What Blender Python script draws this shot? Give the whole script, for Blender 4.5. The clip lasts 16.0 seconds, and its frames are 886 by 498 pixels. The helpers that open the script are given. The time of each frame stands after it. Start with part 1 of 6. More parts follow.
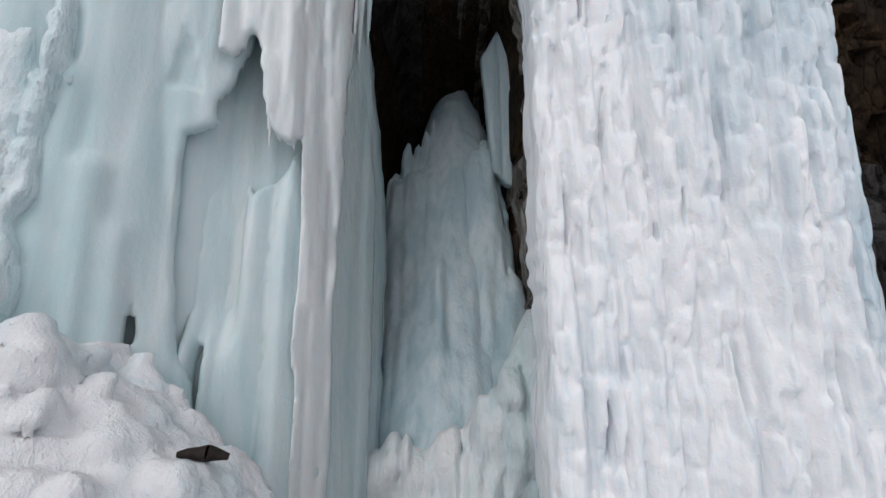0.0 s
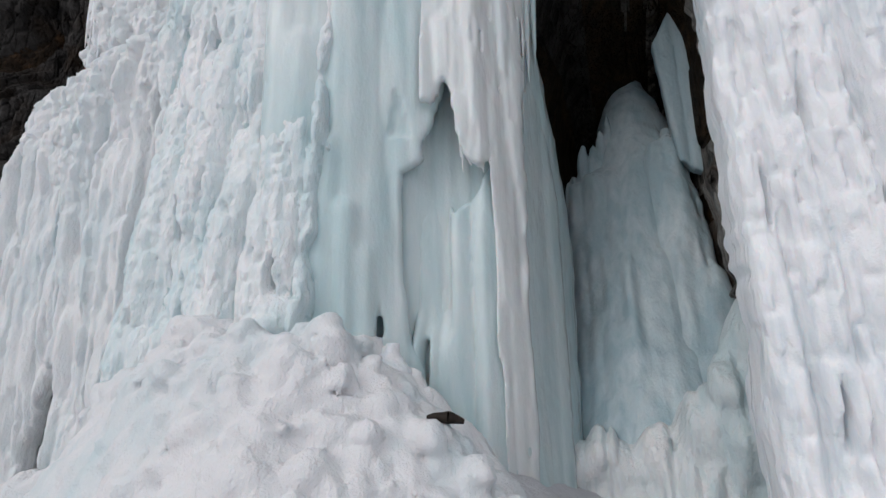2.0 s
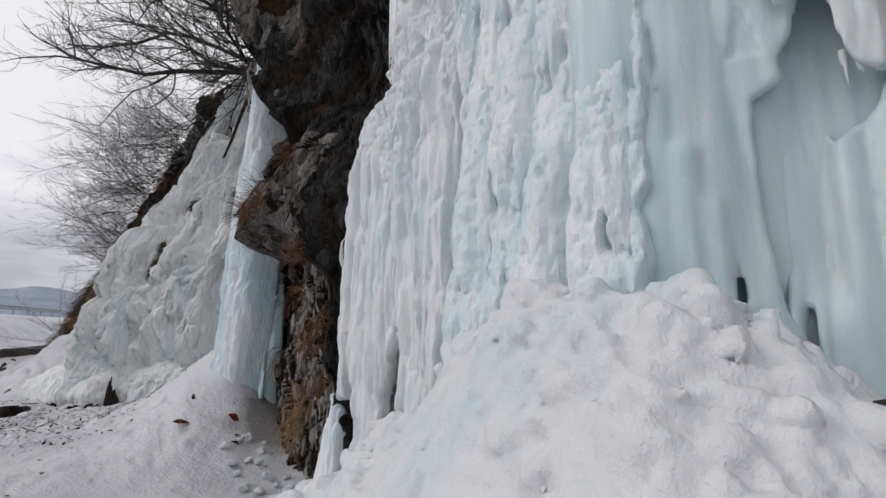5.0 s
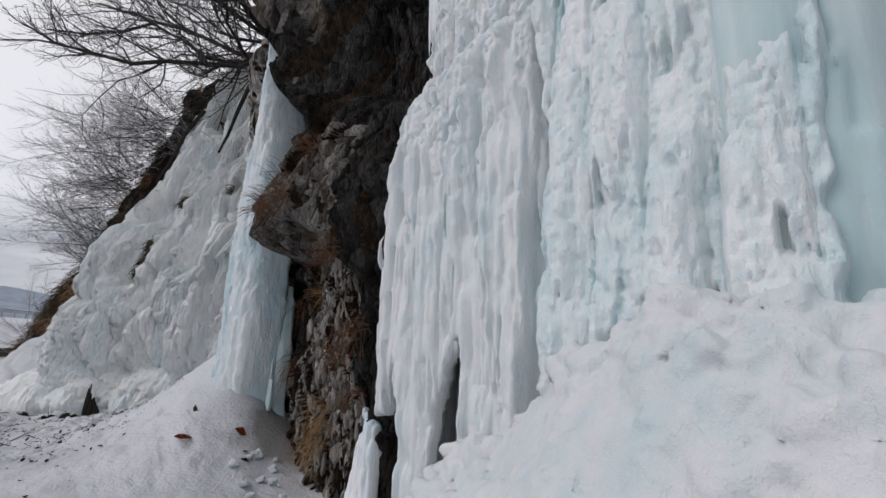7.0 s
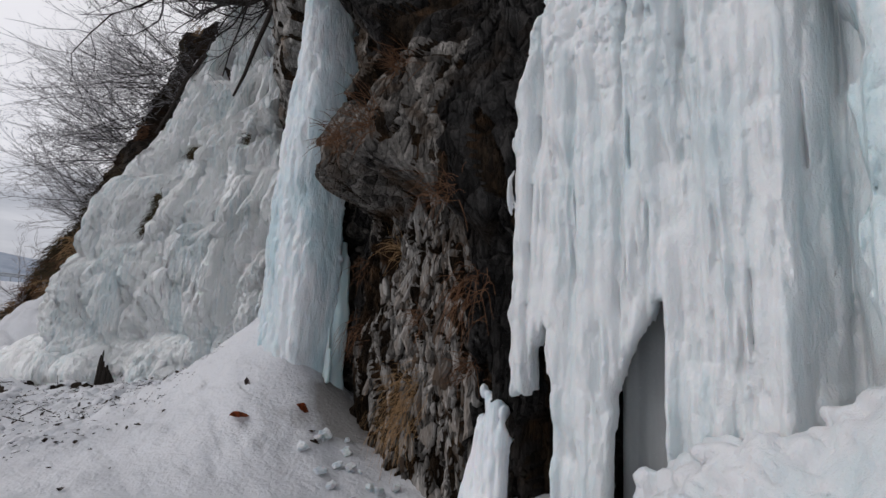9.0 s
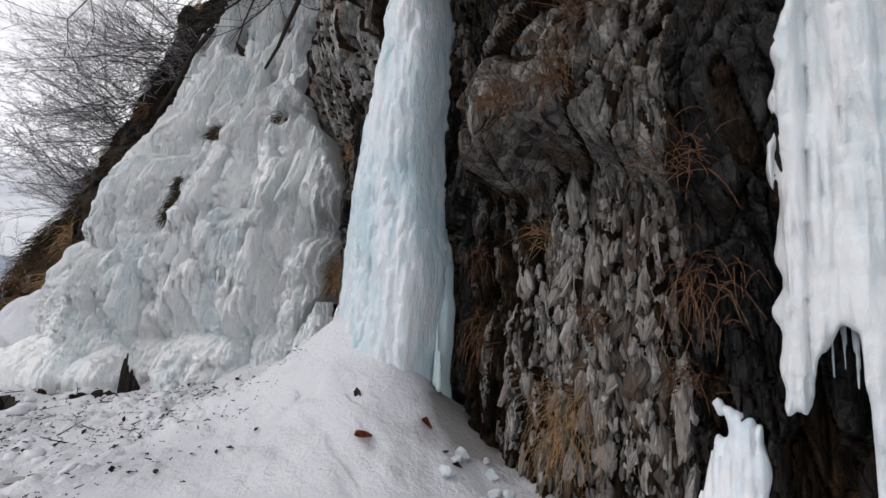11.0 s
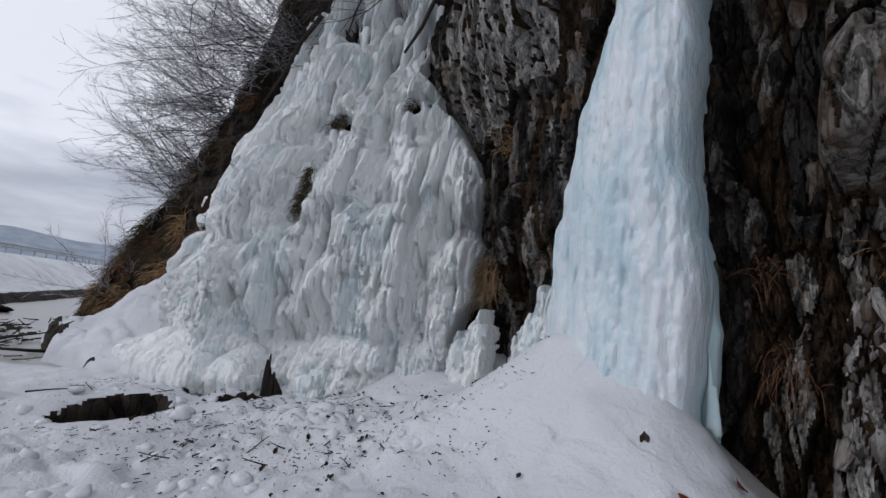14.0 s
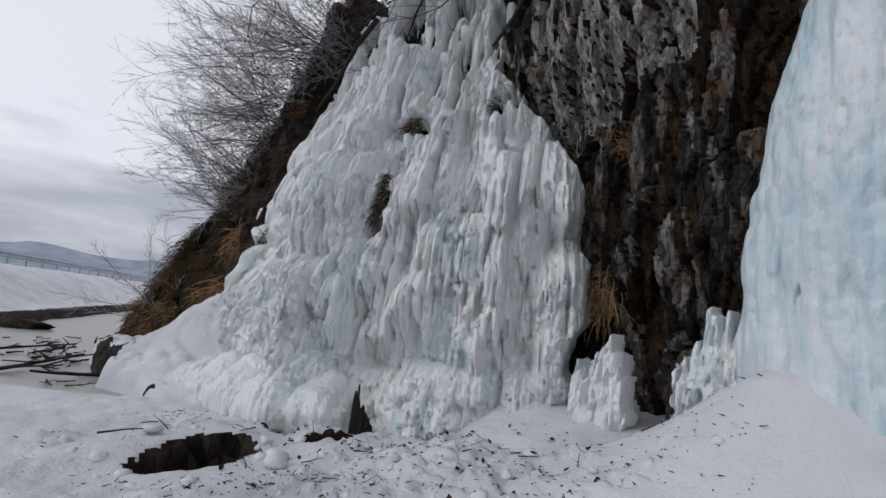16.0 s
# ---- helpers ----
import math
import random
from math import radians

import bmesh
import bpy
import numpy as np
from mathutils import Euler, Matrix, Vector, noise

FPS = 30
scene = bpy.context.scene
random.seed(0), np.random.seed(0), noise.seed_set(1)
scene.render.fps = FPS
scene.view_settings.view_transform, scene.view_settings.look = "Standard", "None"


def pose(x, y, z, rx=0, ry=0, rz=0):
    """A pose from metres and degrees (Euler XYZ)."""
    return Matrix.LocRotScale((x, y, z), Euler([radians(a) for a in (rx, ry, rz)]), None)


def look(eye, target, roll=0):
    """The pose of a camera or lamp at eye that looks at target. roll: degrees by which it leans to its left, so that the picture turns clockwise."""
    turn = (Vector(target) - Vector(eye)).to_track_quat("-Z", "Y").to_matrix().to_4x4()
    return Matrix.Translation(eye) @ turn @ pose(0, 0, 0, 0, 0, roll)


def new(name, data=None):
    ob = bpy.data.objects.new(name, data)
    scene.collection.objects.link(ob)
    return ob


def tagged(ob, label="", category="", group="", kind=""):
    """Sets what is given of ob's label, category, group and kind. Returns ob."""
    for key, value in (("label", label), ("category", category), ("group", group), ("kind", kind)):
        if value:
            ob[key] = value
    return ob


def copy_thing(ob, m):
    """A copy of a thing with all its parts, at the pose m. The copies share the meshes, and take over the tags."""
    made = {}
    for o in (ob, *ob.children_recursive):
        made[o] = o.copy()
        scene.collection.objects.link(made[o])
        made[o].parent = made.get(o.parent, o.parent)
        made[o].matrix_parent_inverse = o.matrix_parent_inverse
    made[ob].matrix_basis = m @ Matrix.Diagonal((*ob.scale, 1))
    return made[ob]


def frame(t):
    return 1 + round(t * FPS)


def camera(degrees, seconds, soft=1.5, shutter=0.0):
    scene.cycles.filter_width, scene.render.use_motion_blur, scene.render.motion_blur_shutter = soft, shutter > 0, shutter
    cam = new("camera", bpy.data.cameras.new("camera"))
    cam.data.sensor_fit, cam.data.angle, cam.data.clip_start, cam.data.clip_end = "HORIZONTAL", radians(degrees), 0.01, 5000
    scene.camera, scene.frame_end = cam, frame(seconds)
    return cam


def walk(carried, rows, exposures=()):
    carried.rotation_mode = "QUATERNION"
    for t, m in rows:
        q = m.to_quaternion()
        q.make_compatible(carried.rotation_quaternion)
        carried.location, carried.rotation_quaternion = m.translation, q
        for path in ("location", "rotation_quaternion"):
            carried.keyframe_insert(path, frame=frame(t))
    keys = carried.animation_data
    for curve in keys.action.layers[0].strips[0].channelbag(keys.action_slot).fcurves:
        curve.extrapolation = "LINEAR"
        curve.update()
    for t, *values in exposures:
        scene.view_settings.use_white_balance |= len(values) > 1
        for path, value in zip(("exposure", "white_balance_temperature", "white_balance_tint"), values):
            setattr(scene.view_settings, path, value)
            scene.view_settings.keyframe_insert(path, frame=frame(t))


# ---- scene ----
cam = camera(89.5, 16.0, soft=1.5)
EXPOSURES = [(0.0, -0.14, 6400, 14), (2.0, -0.22, 6400, 14), (3.5, -0.18, 6450, 14), (4.7, -0.32, 6450, 14), (7.0, -0.42, 6330, 14), (9.5, -0.38, 6380, 14), (11.8, 0.08, 6400, 14), (12.8, -0.02, 6250, 14), (14.0, -0.42, 6000, 14), (15.0, -0.50, 6000, 14), (16.0, -0.46, 6150, 14)]
PATH = [
    (0, (-1.251, 0.312, 1.596), (-1.182, 2.274, 1.973), -0.2),
    (0.5, (-1.198, 0.237, 1.569), (-1.371, 2.194, 1.944), -1.3),
    (1, (-1.219, 0.178, 1.546), (-1.603, 2.103, 1.927), -2.2),
    (1.5, (-1.245, 0.15, 1.528), (-1.8, 2.03, 1.925), -1.5),
    (2, (-1.266, 0.12, 1.529), (-1.967, 1.943, 1.956), -1.0),
    (2.5, (-1.282, 0.084, 1.53), (-2.127, 1.836, 1.995), -0.9),
    (3, (-1.307, 0.065, 1.524), (-2.333, 1.715, 2.0), -1.1),
    (3.5, (-1.343, 0.046, 1.495), (-2.6, 1.531, 1.959), -0.0),
    (4, (-1.395, 0.041, 1.481), (-2.835, 1.36, 1.909), 0.8),
    (4.5, (-1.506, 0.029, 1.46), (-3.035, 1.261, 1.841), 1.3),
    (4.7, (-1.566, 0.045, 1.446), (-3.101, 1.273, 1.817), 1.5),
    (6.8, (-2.137, -0.106, 1.443), (-3.642, 1.152, 1.834), 2.2),
    (7, (-2.216, -0.163, 1.445), (-3.684, 1.134, 1.847), 2.3),
    (7.5, (-2.427, -0.21, 1.405), (-3.875, 1.115, 1.789), 2.1),
    (8, (-2.747, -0.176, 1.383), (-4.189, 1.167, 1.725), 1.2),
    (8.5, (-3.022, -0.225, 1.36), (-4.471, 1.123, 1.645), 1.9),
    (9, (-3.366, -0.362, 1.381), (-4.813, 0.993, 1.644), 2.7),
    (9.5, (-3.741, -0.439, 1.348), (-5.195, 0.909, 1.607), 3.1),
    (12, (-5.156, -1.182, 1.325), (-6.481, 0.297, 1.563), 2.1),
    (12.5, (-5.4, -1.294, 1.285), (-6.8, 0.121, 1.485), 3.9),
    (13, (-5.708, -1.322, 1.304), (-7.159, 0.04, 1.494), 5.4),
    (13.5, (-5.942, -1.412, 1.313), (-7.425, -0.085, 1.508), 5.7),
    (14, (-6.222, -1.521, 1.349), (-7.713, -0.208, 1.58), 5.1),
    (14.5, (-6.525, -1.553, 1.337), (-8.018, -0.246, 1.586), 5.0),
    (15, (-6.801, -1.606, 1.348), (-8.303, -0.313, 1.613), 4.3),
    (15.5, (-7.096, -1.734, 1.369), (-8.61, -0.458, 1.657), 4.4),
    (16, (-7.405, -1.835, 1.348), (-8.941, -0.586, 1.633), 5.1),
]
walk(cam, [(t, look(eye, target, roll)) for t, eye, target, roll in PATH], EXPOSURES)

# ---- world and sun: an overcast winter day ----
def build_world():
    world = bpy.data.worlds.new("overcast_sky")
    scene.world = world
    world.use_nodes = True
    nt = world.node_tree
    nt.nodes.clear()
    out = nt.nodes.new("ShaderNodeOutputWorld")
    sky = nt.nodes.new("ShaderNodeTexSky")
    sky.sky_type, sky.sun_disc = "NISHITA", False
    sky.sun_elevation, sky.sun_rotation = radians(32), radians(204)
    sky.dust_density = 4.0
    bg_sky = nt.nodes.new("ShaderNodeBackground")
    bg_sky.inputs[1].default_value = 0.012
    nt.links.new(sky.outputs[0], bg_sky.inputs[0])
    tc = nt.nodes.new("ShaderNodeTexCoord")
    sep = nt.nodes.new("ShaderNodeSeparateXYZ")
    nt.links.new(tc.outputs["Generated"], sep.inputs[0])
    mp = nt.nodes.new("ShaderNodeMapping")
    mp.inputs["Scale"].default_value = (1.6, 1.6, 6.5)
    nt.links.new(tc.outputs["Generated"], mp.inputs[0])
    nz = nt.nodes.new("ShaderNodeTexNoise")
    nz.inputs["Scale"].default_value, nz.inputs["Detail"].default_value = 1.7, 6
    nt.links.new(mp.outputs[0], nz.inputs["Vector"])
    ad = nt.nodes.new("ShaderNodeMath")
    ad.operation = "MULTIPLY_ADD"
    ad.inputs[1].default_value = 0.42
    nt.links.new(nz.outputs[0], ad.inputs[0])
    zz = nt.nodes.new("ShaderNodeMath")
    zz.operation = "MULTIPLY_ADD"
    zz.inputs[1].default_value, zz.inputs[2].default_value = 1.0, -0.06
    nt.links.new(sep.outputs[2], zz.inputs[0])
    nt.links.new(zz.outputs[0], ad.inputs[2])
    ramp = nt.nodes.new("ShaderNodeValToRGB")
    e = ramp.color_ramp.elements
    e[0].position, e[0].color = 0.10, (0.44, 0.49, 0.55, 1)
    e[1].position, e[1].color = 0.60, (1.45, 1.45, 1.45, 1)
    m = ramp.color_ramp.elements.new(0.27)
    m.color = (0.78, 0.82, 0.88, 1)
    m = ramp.color_ramp.elements.new(0.38)
    m.color = (1.45, 1.46, 1.48, 1)
    nt.links.new(ad.outputs[0], ramp.inputs[0])
    bg = nt.nodes.new("ShaderNodeBackground")
    bg.inputs[1].default_value = SKY
    nt.links.new(ramp.outputs[0], bg.inputs[0])
    both = nt.nodes.new("ShaderNodeAddShader")
    nt.links.new(bg.outputs[0], both.inputs[0])
    nt.links.new(bg_sky.outputs[0], both.inputs[1])
    nt.links.new(both.outputs[0], out.inputs[0])


SKY = 0.72
build_world()
sun = new("sun", bpy.data.lights.new("sun", "SUN"))
sun.data.energy, sun.data.angle, sun.data.color = 0.9, radians(35), (1.0, 0.97, 0.93)
sun.matrix_world = look((-13, -15, 11), (-6, 1, 1))


# ---- materials ----
class Mat:
    """A node material built step by step."""

    def __init__(self, name, rough=0.6, metal=0.0):
        self.m = bpy.data.materials.new(name)
        self.m.use_nodes = True
        self.nt = self.m.node_tree
        self.b = self.nt.nodes["Principled BSDF"]
        self.b.inputs["Roughness"].default_value, self.b.inputs["Metallic"].default_value = rough, metal
        self.tc = self.nt.nodes.new("ShaderNodeTexCoord")

    def node(self, kind, **values):
        n = self.nt.nodes.new(kind)
        for key, value in values.items():
            n.inputs[key].default_value = value
        return n

    def link(self, a, b):
        self.nt.links.new(a, b)
        return self

    def coords(self, scale=(1, 1, 1), turn=(0, 0, 0)):
        n = self.node("ShaderNodeMapping")
        n.inputs["Scale"].default_value, n.inputs["Rotation"].default_value = scale, turn
        self.link(self.tc.outputs["Object"], n.inputs[0])
        return n.outputs[0]

    def noise(self, size, detail=4, stretch=(1, 1, 1), rough=0.55, turn=(0, 0, 0)):
        n = self.node("ShaderNodeTexNoise", Scale=1.0 / size, Detail=detail, Roughness=rough)
        self.link(self.coords(stretch, turn), n.inputs["Vector"])
        return n.outputs[0]

    def cells(self, size, stretch=(1, 1, 1), feature="F1", turn=(0, 0, 0)):
        n = self.node("ShaderNodeTexVoronoi", Scale=1.0 / size)
        n.feature = feature
        self.link(self.coords(stretch, turn), n.inputs["Vector"])
        return n

    def ramp(self, fac, *stops):
        n = self.nt.nodes.new("ShaderNodeValToRGB")
        el = n.color_ramp.elements
        while len(el) < len(stops):
            el.new(0.5)
        for e, (at, col) in zip(el, stops):
            e.position, e.color = at, (*col, 1) if len(col) == 3 else col
        self.link(fac, n.inputs[0])
        return n.outputs[0]

    def mix(self, fac, a, b, mode="MIX"):
        n = self.nt.nodes.new("ShaderNodeMix")
        n.data_type, n.blend_type = "RGBA", mode
        for socket, v in ((n.inputs[0], fac), (n.inputs[6], a), (n.inputs[7], b)):
            if isinstance(v, bpy.types.NodeSocket):
                self.link(v, socket)
            elif isinstance(v, (int, float)):
                socket.default_value = v
            else:
                socket.default_value = (*v, 1)
        return n.outputs[2]

    def math(self, op, a, b=0.0):
        n = self.nt.nodes.new("ShaderNodeMath")
        n.operation = op
        for socket, v in ((n.inputs[0], a), (n.inputs[1], b)):
            if isinstance(v, bpy.types.NodeSocket):
                self.link(v, socket)
            else:
                socket.default_value = v
        return n.outputs[0]

    def color(self, c):
        if isinstance(c, bpy.types.NodeSocket):
            self.link(c, self.b.inputs["Base Color"])
        else:
            self.b.inputs["Base Color"].default_value = (*c, 1)
        return self

    def rough(self, r):
        self.link(r, self.b.inputs["Roughness"])
        return self

    def bump(self, *layers):
        """Layers of (height socket, metres of depth)."""
        last = None
        for height, depth in layers:
            n = self.node("ShaderNodeBump", Strength=1.0, Distance=depth)
            self.link(height, n.inputs["Height"])
            if last:
                self.link(last, n.inputs["Normal"])
            last = n.outputs[0]
        self.link(last, self.b.inputs["Normal"])
        return self

    def soft(self, weight, radius, scale):
        self.b.inputs["Subsurface Weight"].default_value = weight
        self.b.inputs["Subsurface Radius"].default_value = radius
        self.b.inputs["Subsurface Scale"].default_value = scale
        return self


def ice_material(name, white, blue, share, rough=(0.25, 0.6), drips=0.035, relief=0.006, weight=0.35):
    """Frozen water: aerated white ice over clear blue ice; share: how much of it is white (0.3 to 0.7)."""
    m = Mat(name)
    big = m.noise(0.45, 4, (1, 1, 0.35))
    fine = m.noise(drips, 4, (1, 1, 0.09))
    f = m.math("ADD", m.math("MULTIPLY", big, 0.6), m.math("MULTIPLY", fine, 0.4))
    mask = m.ramp(f, (share - 0.10, (0, 0, 0)), (share + 0.10, (1, 1, 1)))
    body = m.mix(mask, white, blue)
    specks = m.ramp(m.noise(0.012, 2), (0.66, (0, 0, 0)), (0.78, (1, 1, 1)))
    body = m.mix(m.math("MULTIPLY", specks, 0.3), body, (0.78, 0.80, 0.82))
    m.color(body)
    m.rough(m.ramp(fine, (0.35, (rough[0],) * 3), (0.65, (rough[1],) * 3)))
    m.bump((m.noise(drips * 1.4, 3, (1, 1, 0.3)), relief * 2.0), (m.noise(0.018, 3, (1, 1, 0.6)), relief * 0.7), (m.noise(0.006, 2), relief * 0.25))
    m.soft(weight, (0.35, 0.75, 1.0), 0.018)
    m.b.inputs["IOR"].default_value = 1.31
    return m.m


WHITE_ICE = ice_material("white_ice", (0.75, 0.775, 0.80), (0.47, 0.575, 0.635), 0.55, drips=0.035, relief=0.006, weight=0.2)
BLUE_ICE = ice_material("blue_ice", (0.62, 0.69, 0.705), (0.44, 0.57, 0.595), 0.47, (0.15, 0.45), 0.08, 0.003, 0.3)
DRAPE_ICE = ice_material("milky_ice", (0.68, 0.715, 0.725), (0.56, 0.63, 0.645), 0.55, (0.15, 0.4), 0.09, 0.002, 0.3)
LUMP_ICE = ice_material("lumpy_ice", (0.74, 0.77, 0.785), (0.54, 0.66, 0.69), 0.52, (0.25, 0.55), 0.05, 0.012, 0.15)
PILLAR_ICE = ice_material("pillar_ice", (0.66, 0.70, 0.73), (0.43, 0.56, 0.61), 0.50, (0.2, 0.5), 0.05, 0.010, 0.2)
MOUND_ICE = ice_material("crusted_ice", (0.65, 0.665, 0.685), (0.52, 0.61, 0.64), 0.58, (0.5, 0.8), 0.12, 0.012, 0.12)
RIB_ICE = ice_material("ribbed_ice", (0.69, 0.715, 0.73), (0.53, 0.62, 0.65), 0.58, (0.3, 0.6), 0.06, 0.010, 0.15)
# darker and greyer than the other ices, used only behind the slit
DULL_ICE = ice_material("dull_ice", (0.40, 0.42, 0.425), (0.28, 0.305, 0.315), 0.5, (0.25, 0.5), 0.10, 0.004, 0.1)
GREY_ICE = ice_material("grey_ice", (0.55, 0.645, 0.68), (0.34, 0.46, 0.51), 0.45, (0.2, 0.5), 0.06, 0.006, 0.25)
FALL_ICE = ice_material("fall_ice", (0.88, 0.90, 0.90), (0.57, 0.70, 0.735), 0.60, (0.25, 0.6), 0.045, 0.028, 0.03)


def snow_material():
    m = Mat("snow", 0.75)
    dirt = m.noise(0.9, 5)
    grit = m.noise(0.02, 3)
    c = m.mix(m.ramp(dirt, (0.42, (0, 0, 0)), (0.75, (1, 1, 1))), (0.57, 0.585, 0.615), (0.40, 0.415, 0.445))
    c = m.mix(m.ramp(grit, (0.66, (0, 0, 0)), (0.76, (0.5, 0.5, 0.5))), c, (0.38, 0.38, 0.38))
    soot = m.ramp(m.noise(0.012, 2), (0.73, (0, 0, 0)), (0.78, (0.8, 0.8, 0.8)))
    c = m.mix(m.mix(m.ramp(dirt, (0.45, (0, 0, 0)), (0.62, (1, 1, 1))), (0, 0, 0), soot), c, (0.10, 0.09, 0.08))
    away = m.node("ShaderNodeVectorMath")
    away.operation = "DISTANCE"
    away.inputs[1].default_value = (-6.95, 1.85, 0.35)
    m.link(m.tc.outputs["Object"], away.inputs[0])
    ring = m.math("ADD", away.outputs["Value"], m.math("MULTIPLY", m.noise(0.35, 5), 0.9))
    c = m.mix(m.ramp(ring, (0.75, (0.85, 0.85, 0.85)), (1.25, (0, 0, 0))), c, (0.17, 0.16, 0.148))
    m.color(c)
    m.bump((m.noise(0.12, 3), 0.012), (m.noise(0.03, 3), 0.010), (m.noise(0.008, 2), 0.004))
    m.soft(0.1, (0.6, 0.8, 1.0), 0.02)
    return m.m


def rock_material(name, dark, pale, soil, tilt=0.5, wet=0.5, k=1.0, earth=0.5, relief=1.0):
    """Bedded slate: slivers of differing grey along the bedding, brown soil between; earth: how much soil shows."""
    m = Mat(name, 0.6)
    turn = (0, tilt, 0)
    slab = m.noise(0.16 * k, 6, (1, 1, 0.45), 0.65, turn)
    grain = m.noise(0.025 * k, 6, (1, 1, 0.6), 0.7, turn)
    cell = m.cells(0.07 * k, (1, 1, 0.33), "F1", turn)
    tone = m.math("ADD", m.math("MULTIPLY", slab, 0.65), m.math("MULTIPLY", cell.outputs["Color"], 0.35))
    c = m.mix(m.ramp(tone, (0.34, (0, 0, 0)), (0.70, (1, 1, 1))), dark, pale)
    # low grain goes near black: crevice shade put into the colour, following the bump
    c = m.mix(m.ramp(grain, (0.33, (0.6, 0.6, 0.6)), (0.52, (0, 0, 0))), c, (0.006, 0.0055, 0.005))
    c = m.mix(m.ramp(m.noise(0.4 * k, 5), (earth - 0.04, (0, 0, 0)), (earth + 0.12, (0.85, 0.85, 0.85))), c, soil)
    m.color(c)
    m.rough(m.ramp(m.noise(0.3 * k, 4), (0.4, (0.85 - wet,) * 3), (0.65, (0.85,) * 3)))
    crack = m.cells(0.07 * k, (1, 1, 0.33), "DISTANCE_TO_EDGE", turn)
    m.b.inputs["Specular IOR Level"].default_value = 0.09
    m.bump((slab, 0.03 * relief), (m.ramp(crack.outputs["Distance"], (0.0, (0, 0, 0)), (0.15, (1, 1, 1))), 0.009 * relief), (grain, 0.006 * relief))
    return m.m


SNOW = snow_material()
ROCK = rock_material("wet_slate", (0.020, 0.018, 0.016), (0.31, 0.29, 0.265), (0.10, 0.066, 0.042), -0.3, 0.5, 1.0, 0.52, 2.2)
# blackened copy of wet_slate: dark rock with the recesses' shade in its colour
DARKROCK = rock_material("dark_shaded_slate", (0.005, 0.0047, 0.0045), (0.062, 0.059, 0.057), (0.022, 0.015, 0.010), -0.3, 0.5, 1.0, 0.55, 2.4)
SLAB = rock_material("grey_slate", (0.055, 0.050, 0.045), (0.36, 0.342, 0.315), (0.07, 0.045, 0.027), -0.2, 0.45, 0.8, 0.58, 1.6)
SHALE = rock_material("pale_slate", (0.15, 0.144, 0.135), (0.50, 0.482, 0.455), (0.16, 0.105, 0.06), -0.15, 0.35, 0.7, 0.60, 1.2)
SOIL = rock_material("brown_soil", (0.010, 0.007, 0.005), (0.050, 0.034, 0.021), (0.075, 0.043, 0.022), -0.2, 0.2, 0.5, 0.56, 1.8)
STONE = rock_material("loose_stone", (0.14, 0.135, 0.127), (0.46, 0.443, 0.42), (0.14, 0.092, 0.054), -0.3, 0.35, 6.0, 0.58, 0.6)
DARKSTONE = rock_material("dark_stone", (0.04, 0.037, 0.034), (0.17, 0.16, 0.148), (0.07, 0.046, 0.03), -0.3, 0.45, 6.0, 0.5, 0.6)
EARTH = rock_material("dark_earth", (0.006, 0.0048, 0.004), (0.055, 0.045, 0.036), (0.024, 0.014, 0.008), 0.2, 0.2, 1.2, 0.5, 1.8)


def plain(name, color, second, size=0.02, rough=0.7, relief=0.002, stretch=(1, 1, 1)):
    m = Mat(name, rough)
    n = m.noise(size, 5, stretch)
    m.color(m.mix(m.ramp(n, (0.35, (0, 0, 0)), (0.65, (1, 1, 1))), color, second))
    m.b.inputs["Specular IOR Level"].default_value = 0.15
    m.bump((n, relief))
    return m.m


BARK = plain("dark_bark", (0.018, 0.014, 0.012), (0.045, 0.037, 0.033), 0.02, 0.85)
TWIG = plain("frosted_twig", (0.20, 0.195, 0.205), (0.60, 0.595, 0.62), 0.05, 0.8)
DARKTWIG = plain("dark_twig", (0.018, 0.016, 0.016), (0.11, 0.105, 0.11), 0.06, 0.8)
STRAW = plain("dry_grass", (0.22, 0.13, 0.06), (0.36, 0.235, 0.125), 0.03, 0.8)
REDLEAF = plain("brown_leaf", (0.34, 0.085, 0.03), (0.14, 0.045, 0.022), 0.02, 0.6)
DARKLEAF = plain("dark_leaf", (0.035, 0.028, 0.024), (0.07, 0.05, 0.04), 0.02, 0.7)
WOOD = plain("wet_wood", (0.010, 0.008, 0.007), (0.026, 0.021, 0.017), 0.02, 0.6, 0.003)
STEEL = plain("galvanised_steel", (0.34, 0.37, 0.40), (0.26, 0.29, 0.32), 0.3, 0.5, 0.001)
ROOTS = plain("brown_roots", (0.09, 0.04, 0.022), (0.16, 0.09, 0.05), 0.03, 0.85)
# the haze of distance is put into these bluish-grey base colours
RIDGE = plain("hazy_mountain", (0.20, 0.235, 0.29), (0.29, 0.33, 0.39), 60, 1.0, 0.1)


def water_material(name, color, rough, gloss=0.5):
    m = Mat(name, rough)
    m.color(m.mix(m.noise(0.3, 4), color, tuple(0.6 * c for c in color)))
    m.bump((m.noise(0.15, 3), 0.004))
    m.b.inputs["Specular IOR Level"].default_value = gloss
    return m.m


WATER = water_material("dark_water", (0.012, 0.010, 0.008), 0.6, 0.08)
CLOD = plain("snow_clod", (0.56, 0.57, 0.60), (0.64, 0.65, 0.68), 0.2, 0.85)
GREYWATER = water_material("frozen_water", (0.36, 0.355, 0.345), 0.3)
DARKGRASS = plain("dark_grass", (0.03, 0.022, 0.014), (0.09, 0.07, 0.035), 0.05, 0.85)
STEM = plain("dark_stem", (0.05, 0.042, 0.04), (0.13, 0.12, 0.12), 0.05, 0.85)


